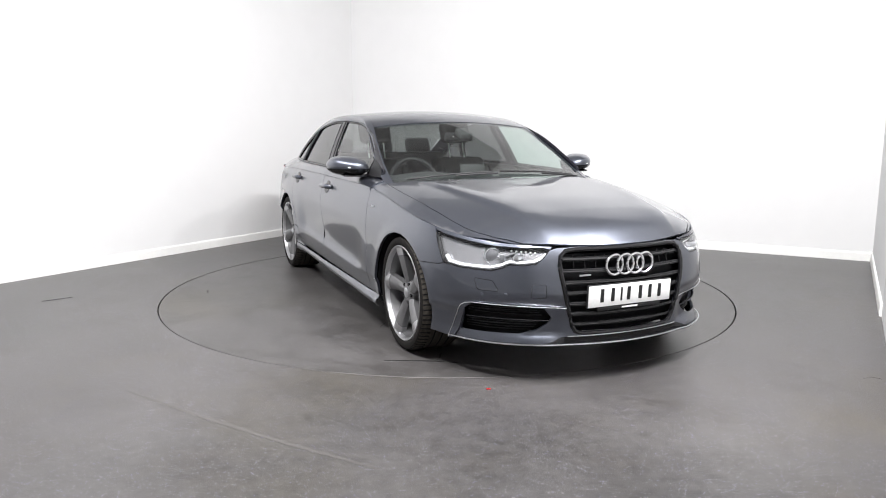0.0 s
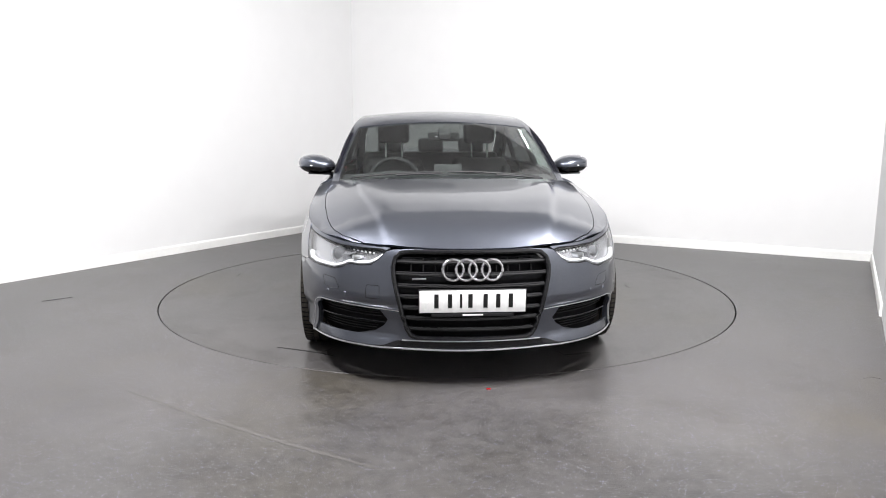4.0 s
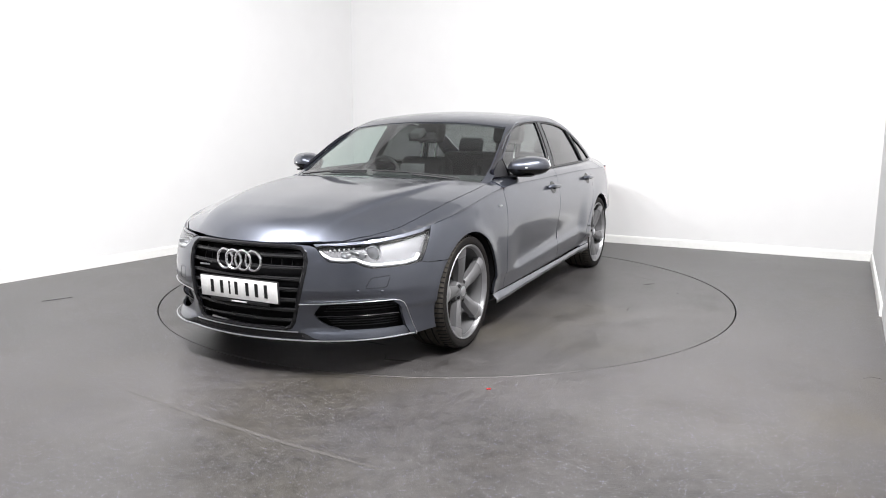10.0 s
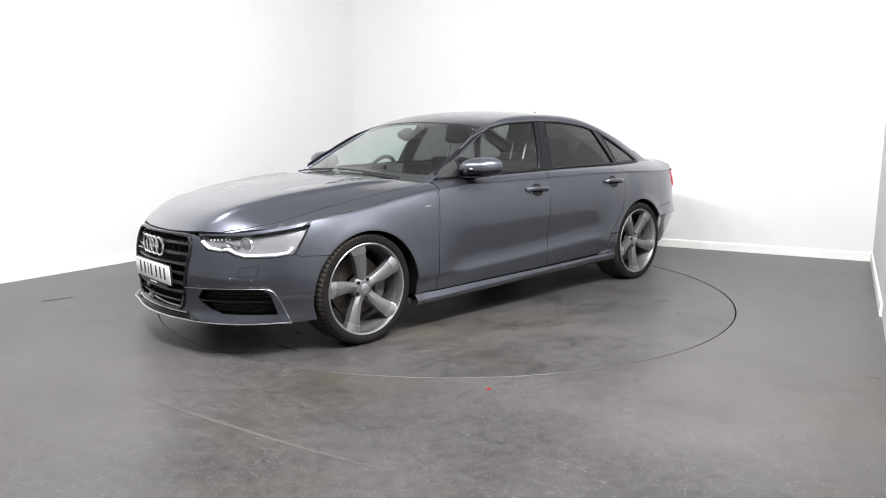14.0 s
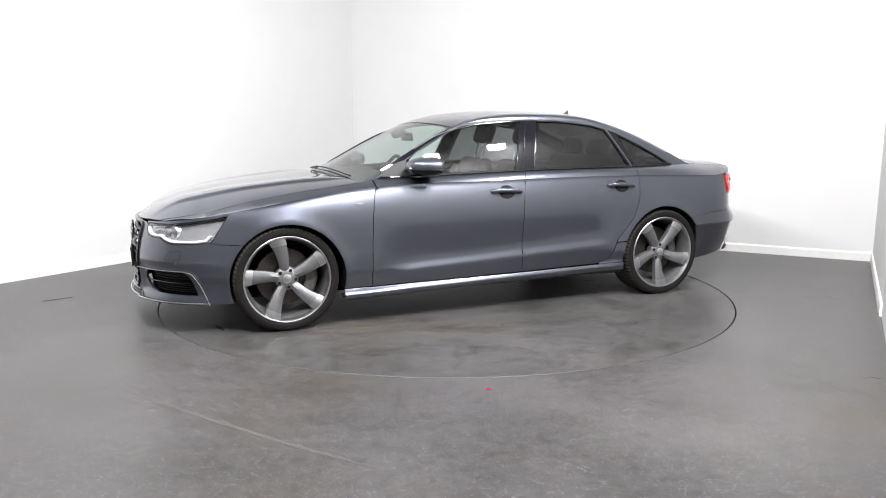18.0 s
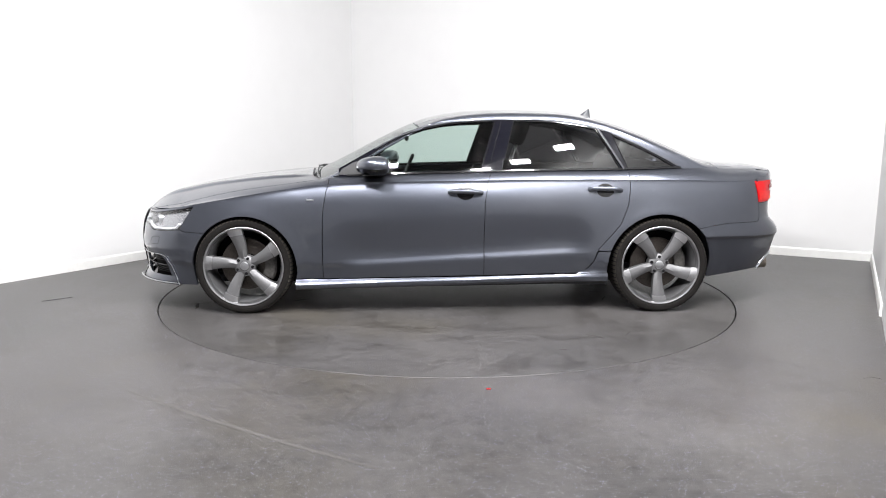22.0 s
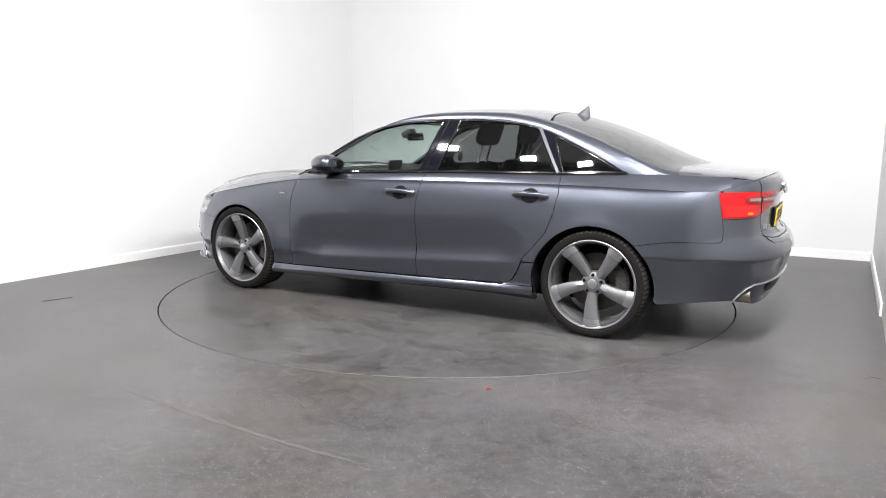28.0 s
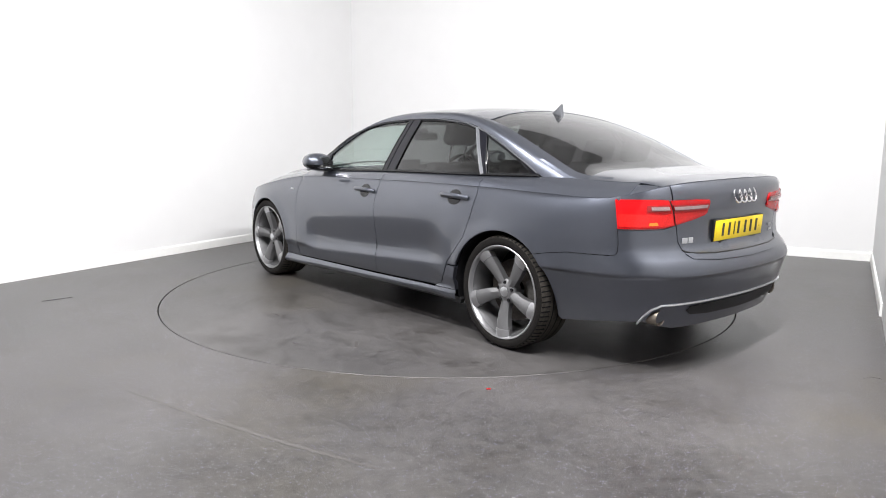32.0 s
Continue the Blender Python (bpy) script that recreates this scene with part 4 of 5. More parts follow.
dlo_top = [(x, float(DLO(x)) + 0.002) for x in (-1.60, -1.45, -1.3, -1.1, -0.9, -0.6, -0.3, 0.0, 0.2, 0.35, 0.5, 0.65, 0.80)]
for side in (1, -1):
    fd, rd, q = doors[side]
    patch("window_surround", glazing, belt_low + dlo_top[:-1] + [(0.80, 1.005)], PIANO, car, "gloss black window frame and pillar", holes=[GLASS_F, GLASS_R, GLASS_Q], side=side, gap=0.0, step=0.04, depth=0.02)
    patch("window_pane", glazing, GLASS_F, CLEAR, fd, "clear front door glass", side=side, gap=0.001, depth=0.004, lift=-0.006, step=0.07).visible_shadow = False
    patch("window_pane", glazing, GLASS_R, TINTED, rd, "dark privacy glass", side=side, gap=0.001, depth=0.004, lift=-0.006, step=0.07).visible_shadow = False
    patch("quarter_pane", glazing, GLASS_Q, TINTED, q, "dark privacy quarter glass", side=side, gap=0.001, depth=0.004, lift=-0.006, step=0.07).visible_shadow = False
    bead("belt_moulding", glazing, [(x, float(BELT_Z(x)) + 0.006) for x in (0.74, 0.4, 0.1, -0.3, -0.7, -1.1, -1.4, -1.61)], 0.007, BLACK, car, side=side, lift=0.003)
    for glass, owner in ((GLASS_F, fd), (GLASS_R, rd), (GLASS_Q, q)):
        bead("window_seal", glazing, glass, 0.0045, BLACK, owner, "thin black window seal", side=side, lift=-0.001, closed=True)
    bead("frame_trim", glazing, [(x, float(DLO(x)) - 0.004) for x in (0.55, 0.4, 0.2, 0.0, -0.3, -0.6, -0.9, -1.1, -1.3, -1.5, -1.59)], 0.0045, STRIP, car, "satin grey window frame strip", side=side, lift=0.002)
    bead("pillar_gap", glazing, [(-0.238, 0.992), (-0.275, 1.12), (-0.342, 1.342)], 0.0035, BLACK, rd, "glossy pillar seal", side=side, lift=0.001)
    bead("pillar_strip", glazing, [(-1.025, 1.285), (-1.10, 1.16), (-1.195, 1.002)], 0.016, STRIP, rd, "grey door frame strip", side=side, lift=0.0, flat=0.4)

# ---- boot ----
lid_half = [(-1.92, 0.0), (-1.91, 0.3), (-1.88, 0.5), (-1.90, float(BELT_Y(-1.90)))] + [(x, float(BELT_Y(x))) for x in (-2.1, -2.25)] + [(stern_x(y) + 0.002, y) for y in (0.625, 0.56, 0.45, 0.33, 0.18, 0.0)]
boot = patch("boot_lid", deck, lid_half + [(x, -y) for x, y in reversed(lid_half[1:-1])], PAINT, car, step=0.045)
face_half = half(s_rear, [(y, float(CREST(PX(s_rear(y)))) - 0.0005) for y in (0.0, 0.15, 0.3, 0.45, 0.55, 0.625)] + [(0.60, 0.85), (0.565, 0.78), (0.55, 0.70), (0.52, 0.655), (0.45, 0.64), (0.0, 0.63)])
patch("boot_face", flank, [(s, z) for s, z in face_half] + [(2 * S_END - s, z) for s, z in reversed(face_half[1:-1])], PAINT, boot, step=0.035, gap=0.001)

# dark inner shell so that gaps and openings read black
for side in (1, -1):
    shell = X(arch(0, 191, -15, 24, 0.004)) + [(s_front(0.35), 0.23), (s_front(0.3), 0.64), (s_front(0.5), 0.66)] + X(crest_line(1.9, -2.1, 30, 0.02)) + [(s_rear(0.40), 0.90), (s_rear(0.40), 0.3)] + X(arch(1, 190, -11, 24, 0.004))
    patch("inner_shell", flank, shell, CAVITY, car, side=side, lift=-0.075, gap=0.0, depth=0.005, step=0.09)
    for cx, cz, cr in ARCH:
        bm = bmesh.new()
        rows = [[bm.verts.new((cx + (cr + 0.003) * math.cos(radians(a)), side * (y if y < 0.9 else float(flank(s_of_x(cx + cr * math.cos(radians(a))), cz + cr * math.sin(radians(a)))[1]) - 0.024), cz + (cr + 0.003) * math.sin(radians(a)))) for a in range(-12, 193, 6)] for y in (0.915, 0.8, 0.62)]
        for r0, r1 in zip(rows, rows[1:]):
            for i in range(len(r0) - 1):
                bm.faces.new((r0[i], r0[i + 1], r1[i + 1], r1[i]))
        bm.faces.new(rows[-1])
        part("arch_liner", bm, CAVITY, car, "black wheel arch lining")
bm = box(3.5, 1.24, 0.05, pose(0.10, 0, 0.20))
box(2.05, 1.62, 0.05, pose(0.0, 0, 0.215), bm=bm)
box(0.4, 1.0, 0.04, pose(1.9, 0, 0.205), bm=bm)
box(0.5, 1.1, 0.05, pose(-2.00, 0, 0.30), bm=bm)
part("underbody", bm, CAVITY, car, smooth=False)


# ---- wheels ----
def blade(k, tip):
    """One wide turbine spoke (or its machined tip), dished towards the hub."""
    bm = bmesh.new()
    span = np.linspace(0.0, 0.80, 9) if not tip else np.linspace(0.79, 1.0, 5)
    rings = []
    for t in span:
        r = 0.050 + 0.214 * t
        lead, trail = 0.029 + 0.018 * t + (0.004 * t if tip else 0), 0.028 + 0.028 * t ** 1.5
        drift = 0.010 * math.sin(math.pi * t * 0.9) - 0.012 * t
        lift = -0.034 * (1 - t) ** 1.4 + (0.0015 if tip else 0)
        cross = [(-trail + drift, lift - 0.012, -1), (-trail * 0.55 + drift, lift + 0.001, 0), (lead * 0.3 + drift, lift + 0.006, 0), (lead + drift, lift - 0.006, 0), (lead + drift, lift - 0.045, 1), (-trail + drift, lift - 0.045, 1)]
        rings.append([bm.verts.new((r, y, w)) for w, y, _ in cross])
    for a, b in zip(rings, rings[1:]):
        for i in range(6):
            j = (i + 1) % 6
            bm.faces.new((a[i], a[j], b[j], b[i]))
    bm.faces.new(rings[0])
    bm.faces.new(rings[-1])
    bm.transform(Matrix.Rotation(k, 4, "Y"))
    return bm


def wheel(x, side, phase, half_w=0.1275):
    w = new("wheel")
    w.parent = car
    w.matrix_basis = pose(x, side * 0.897, HUB_Z, 0, 0, 0 if side > 0 else 180)
    R = 0.334
    # tread blocks round the crown
    tyre = lathe([(0.272, -0.002), (0.280, 0.006), (0.300, 0.012), (0.318, 0.008), (0.328, -0.004), (0.3325, -0.022), (R - 0.003, -0.05), (R - 0.003, -0.20), (0.3325, -0.225), (0.318, -0.25), (0.280, -0.245), (0.272, -0.23), (0.272, -0.002)], 96)
    part("tyre", tyre, RUBBER, w, "black low-profile tyre")
    part("tread", lathe([(0.3215, 0.0065), (0.3285, -0.003), (0.3336, -0.022), (R, -0.045), (R, -0.205), (0.3336, -0.225), (0.325, -0.240)], 96), TREAD, w, "dusty worn tyre tread")
    grooves = bmesh.new()
    for i in range(72):
        m = Matrix.Rotation(2 * math.pi * i / 72, 4, "Y")
        box(0.010, 0.056, 0.0075, m @ pose(R - 0.0055, -0.022, 0, 0, 0, 13), bm=grooves)
    for y in (-0.075, -0.125, -0.175):
        lathe([(R + 0.0012, y), (R + 0.0012, y - 0.009)], 72, bm=grooves)
    part("tread_groove", grooves, CAVITY, w, "tread grooves", smooth=False)
    part("rim", lathe([(0.276, 0.000), (0.2775, 0.006), (0.274, 0.009), (0.266, 0.006), (0.262, -0.004), (0.258, -0.018), (0.250, -0.05), (0.244, -0.12), (0.250, -0.22), (0.268, -0.235), (0.276, -0.23), (0.276, 0.0)], 96), RIMCUT, w, "machined alloy rim edge")
    part("barrel", lathe([(0.2565, -0.016), (0.246, -0.05), (0.240, -0.12), (0.246, -0.21)], 72), RIMGREY, w, "dark grey rim barrel")
    for k in range(5):
        a = phase + 2 * math.pi * k / 5
        sp = part("spoke", blade(a, False), RIMGREY, w, "titanium grey blade spoke")
        part("spoke_tip", blade(a, True), RIMCUT, sp, "machined bright spoke tip")
    hub = part("hub", lathe([(0, -0.026), (0.040, -0.026), (0.060, -0.032), (0.074, -0.044), (0.078, -0.09), (0, -0.09)], 48), RIMGREY, w)
    part("centre_cap", lathe([(0, -0.019), (0.024, -0.019), (0.029, -0.0215), (0.030, -0.028), (0, -0.028)], 36), SILVER, hub, "round silver centre cap")
    for k in range(5):
        a = phase + math.pi / 5 + 2 * math.pi * k / 5
        c = Vector((0.0555 * math.cos(a), 0, -0.0555 * math.sin(a)))
        part("bolt", lathe([(0, -0.026), (0.0095, -0.026), (0.0105, -0.029), (0.0105, -0.05), (0, -0.05)], 12, Matrix.Translation(c)), BLACK, hub)
    part("brake_disc", lathe([(0.075, -0.118), (0.080, -0.112), (0.182, -0.112), (0.184, -0.120), (0.184, -0.14), (0.075, -0.14)], 64), DISC, w, "browned steel brake disc")
    cal = bmesh.new()
    prof = [(0.130, -0.088), (0.195, -0.088), (0.210, -0.10), (0.212, -0.16), (0.130, -0.16)]
    rings = []
    mid = (0.12 if x > 0 else math.pi - 0.12) * 1.0
    for i in range(9):
        a = mid - 0.42 + 0.84 * i / 8
        rings.append([cal.verts.new((r * math.cos(a), y, r * math.sin(a))) for r, y in prof])
    for p, q in zip(rings, rings[1:]):
        for i in range(5):
            j = (i + 1) % 5
            cal.faces.new((p[i], p[j], q[j], q[i]))
    cal.faces.new(rings[0])
    cal.faces.new(rings[-1])
    cal.transform(Matrix.Rotation(math.pi if x > 0 and side > 0 else 0, 4, "Y"))
    part("caliper", cal, CALIPER, w, "grey cast brake caliper")
    return w


for side in (1, -1):
    wheel(HUB_F, side, radians(-7))
    wheel(HUB_R, side, radians(18))




# ---- grille ----
def grille_half_width(z):
    zs = [p[1] for p in grille_half[1:-1]][::-1]
    return float(np.interp(z, zs, [p[0] for p in grille_half[1:-1]][::-1]))


grille = patch("grille", flank, GRILLE, CAVITY, car, "gloss black single-frame radiator grille", lift=-0.055, gap=0.0, depth=0.002)
bead("grille_frame", flank, GRILLE, 0.012, BLACK, grille, lift=0.0, closed=True)
for z in (0.632, 0.570, 0.510, 0.455, 0.400, 0.345, 0.290):
    w = grille_half_width(z) - 0.008
    line = [(s_front(-w + 2 * w * i / 12), z) for i in range(13)]
    bead("slat", flank, line, 0.0145, SATIN, grille, lift=-0.020, flat=0.8)
    bead("slat_edge", flank, [(s, z + 0.007) for s, z in line], 0.0017, SATIN, grille, "thin slat edge", lift=-0.007)
for i in range(-5, 6):
    if abs(i) > 1:
        y = i * 0.062
        bead("upright", flank, [(s_front(y), 0.585), (s_front(y), 0.655)], 0.004, BLACK, grille, lift=-0.035)
for k in (-1.5, -0.5, 0.5, 1.5):
    c = at(flank, s_front(k * 0.064), 0.592, 0.004)
    bm = tube([c + Vector((-0.06 * abs(k) * abs(0.05 * math.cos(a)), 0.0505 * math.cos(a), 0.0505 * math.sin(a))) for a in np.linspace(0, 2 * math.pi, 40)[:-1]], 0.0078, 10, True)
    part("emblem_ring", bm, CHROME, grille, "chrome emblem ring")
part("model_badge", box(0.004, 0.068, 0.009, Matrix.Translation(at(flank, s_front(-0.262), 0.548, -0.004)), 0.0015), SILVER, grille, "small silver badge bar")


def number_plate(name, x, z, yaw, tilt, mat, label):
    m = pose(x, 0, z, 0, tilt, yaw)
    holder = part(name, box(0.012, 0.528, 0.119, m @ pose(-0.008, 0, 0), 0.004), MATT, car, label)
    part("plate", box(0.004, 0.52, 0.111, m, 0.0015), mat, holder)
    for i, y in enumerate((-0.178, -0.112, -0.058, -0.012, 0.062, 0.124, 0.186)):
        wide = 0.011 if i == 2 else 0.021
        part("character_bar", box(0.002, wide, 0.070, m @ pose(0.0025, y, 0.003), 0.0), INK, holder, smooth=False)
    part("dealer_strip", box(0.010, 0.40, 0.020, m @ pose(-0.004, 0, -0.068), 0.003), MATT, holder)
    part("dealer_bar", box(0.002, 0.10, 0.007, m @ pose(0.002, 0, -0.068)), PLATEWHITE, holder, smooth=False)
    for y in (-0.225, 0.225):
        part("screw_cap", lathe([(0, 0.004), (0.005, 0.0035), (0.0055, 0.0)], 12, m @ pose(0, y, -0.005, 0, 0, -90)), mat, holder)
    return holder


number_plate("front_plate", 2.374, 0.440, 0, 3, PLATEWHITE, "white front number plate in a black holder")
number_plate("rear_plate", -2.408, 0.738, 180, 4, PLATEYELLOW, "yellow rear number plate in a black holder")

# ---- front lamps, vents, lip ----
HEAD_LINE = half(s_front, HEAD_LOW) + X([(2.0, 0.568), (1.93, 0.578)]) + X(HEAD_OUT[::-1]) + [(s_of_x(x), float(CREST(x)) - 0.020) for x in (1.86, 1.95, 2.05, 2.15)] + half(s_front, [(0.56, 0.680), (0.47, 0.680)])
DRL = half(s_front, [(0.452, 0.655), (0.475, 0.638), (0.512, 0.618), (0.575, 0.612), (0.620, 0.615), (0.655, 0.596), (0.695, 0.582)]) + X([(2.0, 0.585), (1.935, 0.596), (1.912, 0.625)])
BROW = [(s_of_x(x), float(CREST(x)) - 0.001) for x in (1.815, 1.86, 1.95, 2.05, 2.15)] + half(s_front, [(0.56, 0.6945), (0.47, 0.690), (0.42, 0.688), (0.436, 0.676), (0.47, 0.6835), (0.56, 0.6835)]) + [(s_of_x(x), float(CREST(x)) - 0.0165) for x in (2.15, 2.05, 1.95, 1.86)]
for side in (1, -1):
    patch("headlight_brow", flank, BROW, PAINT, front_bumper, side=side, gap=0.0, depth=0.02, step=0.02)
    lamp_body = patch("headlight", flank, HEAD_LINE, BLACK, car, "clear xenon headlight with white light strip", lift=-0.078, gap=0.0, depth=0.002, side=side)
    inner = shrink(HEAD_LINE, 0.006)
    patch("reflector", flank, inner, REFLECTOR, lamp_body, "silver reflector bowl", lift=-0.026, gap=0.0, depth=0.02, side=side)
    brow = [(s, z) for s, z in shrink(HEAD_LINE, 0.004)]
    bead("inner_bezel", flank, brow, 0.0055, MATT, lamp_body, "dark inner bezel", lift=-0.017, closed=True, side=side, flat=0.8)
    for i in range(6):
        q = at(flank, s_front(0.505 + 0.022 * i), 0.664 + 0.002 * i, -0.018, side)
        part("light_bead", lathe([(0, 0.006), (0.004, 0.005), (0.0062, 0.0), (0.0, -0.004)], 12, Matrix.Translation(q) @ pose(0, 0, 0, 0, 0, -90)), LIGHTBAR, lamp_body)
    bead("light_guide", flank, DRL, 0.0125, LIGHTBAR, lamp_body, "white running light strip", lift=-0.014, side=side, flat=0.8)
    m = Matrix.Translation(at(flank, s_front(0.700), 0.655, -0.050, side)) @ pose(0, 0, 0, 0, 0, -66 if side > 0 else -114)
    part("projector_ring", lathe([(0.036, 0.029), (0.041, 0.032), (0.044, 0.026), (0.044, -0.02)], 36, m), SILVER, lamp_body, "chrome projector ring")
    part("projector_lens", lathe([(0, 0.040), (0.014, 0.038), (0.026, 0.034), (0.035, 0.028), (0.037, 0.010), (0.0, 0.0)], 32, m), PROJECTOR, lamp_body, "dark glass projector")
    bead("lamp_divider", flank, half(s_front, [(0.600, 0.664), (0.640, 0.646), (0.672, 0.640)]), 0.011, PROJECTOR, lamp_body, "dark reflector divider", lift=-0.020, side=side, flat=0.6, step=0.02)
    part("indicator_block", box(0.03, 0.085, 0.022, Matrix.Translation(at(flank, s_front(0.575), 0.645, -0.024, side)) @ pose(0, 0, 0, 0, 0, -28 * side), 0.006), SILVER, lamp_body)
    part("shutter", box(0.03, 0.06, 0.034, Matrix.Translation(at(flank, s_front(0.645), 0.642, -0.034, side)) @ pose(0, 0, 0, 0, 0, -36 * side), 0.006), PROJECTOR, lamp_body)
    patch("lens", flank, HEAD_LINE, LENS, lamp_body, "clear plastic lens", lift=-0.001, gap=0.002, depth=0.003, side=side).visible_shadow = False
    bead("lens_seal", flank, HEAD_LINE, 0.0036, BLACK, lamp_body, lift=-0.004, closed=True, side=side)
    # air intake beside the grille
    vent = patch("side_intake", flank, FOG, CAVITY, car, "black side air intake with fine mesh", lift=-0.05, gap=0.0, depth=0.002, side=side)
    for z in (0.262, 0.275, 0.288, 0.301, 0.334, 0.347, 0.360, 0.372):
        bead("mesh_bar", flank, [(0.47 + 0.9 * abs(z - 0.325), z), (0.60, z), (0.75, z), (0.905 - 0.35 * max(0, z - 0.30), z)], 0.0026, MATT, vent, lift=-0.036, side=side)
    bead("intake_blade", flank, [(0.400, 0.312), (0.45, 0.314), (0.55, 0.317), (0.70, 0.319), (0.898, 0.320)], 0.0075, BLACK, vent, "gloss black blade", lift=-0.010, side=side, flat=0.6)
    outer = [(0.845, 0.402), (0.880, 0.396), (0.905, 0.382), (0.925, 0.354), (0.945, 0.315), (0.965, 0.270), (0.985, 0.225), (0.996, 0.192)]
    bl = outer + [(0.960, 0.196), (0.935, 0.236), (0.9285, 0.249), (0.911, 0.300), (0.892, 0.360), (0.880, 0.376), (0.857, 0.386)]
    patch("intake_surround", flank, bl, PAINT, vent, "painted blade round the intake", lift=0.010, depth=0.022, gap=0.0, side=side, step=0.02)
    bead("intake_trim", flank, [(0.362, 0.386), (0.45, 0.391), (0.60, 0.399), (0.75, 0.403), (0.82, 0.403)] + outer, 0.0032, SILVER, vent, "thin bright intake edge", lift=0.009, side=side, flat=0.7, step=0.02)
    wl = [(0.704, 0.474), (0.709, 0.467), (0.802, 0.468), (0.815, 0.475), (0.832, 0.518), (0.829, 0.527), (0.740, 0.520), (0.730, 0.514)]
    bead("washer_cover", flank, wl, 0.0014, BLACK, front_bumper, "headlight washer cover outline", lift=-0.0004, side=side, closed=True, step=0.02)
    for y, z, turn in ((0.63, 0.452, 52), (0.72, 0.447, 62)):
        part("parking_sensor", lathe([(0, 0.0030), (0.007, 0.0025), (0.009, 0.0)], 16, Matrix.Translation(at(flank, s_front(y), z, 0, side)) @ pose(0, 0, 0, 0, 0, -turn if side > 0 else turn - 180)), PAINT, front_bumper)
tow = half(s_front, [(-0.455, 0.440), (-0.520, 0.440), (-0.524, 0.446), (-0.520, 0.500), (-0.514, 0.506), (-0.460, 0.506), (-0.455, 0.500)])
bead("tow_cover", flank, tow, 0.0014, BLACK, front_bumper, "square towing-eye cover outline", lift=-0.0004, closed=True, step=0.02)
lip = [(s, float(np.interp(abs(s), [0, 0.36, 0.46, 1], [0.240, 0.238, 0.203, 0.196]))) for s in np.linspace(-0.95, 0.95, 31)] + [(s, 0.192) for s in np.linspace(0.95, -0.95, 31)]
splitter = patch("splitter", flank, lip, BLACK, car, "gloss black front splitter lip", lift=0.003, gap=0.0, depth=0.05, step=0.025)
# a thin black shelf that carries the bright painted lip edge
bm = bmesh.new()
rings, rim = [], []
for s in np.linspace(-1.0, 1.0, 61):
    k = abs(s)
    z, out = 0.198 + 0.004 * k, 0.026 - 0.018 * k ** 1.6
    rings.append([bm.verts.new(at(flank, s, z + dz, do)) for dz, do in ((0.004, -0.030), (0.004, out - 0.004), (-0.004, out - 0.004), (-0.010, -0.030))])
    rim.append(at(flank, s, z, out - 0.002))
for a, b in zip(rings, rings[1:]):
    for j in range(4):
        bm.faces.new((a[j], a[(j + 1) % 4], b[(j + 1) % 4], b[j]))
bm.faces.new(rings[0])
bm.faces.new(rings[-1])
part("splitter_shelf", bm, BLACK, splitter, "gloss black lip shelf", smooth=False)
part("splitter_edge", tube(rim, 0.0042, 8), SILVER, splitter, "bright lip edge")
bead("under_grille_line", flank, [(s, 0.2375) for s in np.linspace(-0.35, 0.35, 15)], 0.0030, SILVER, front_bumper, "bright line under the grille", lift=0.009)

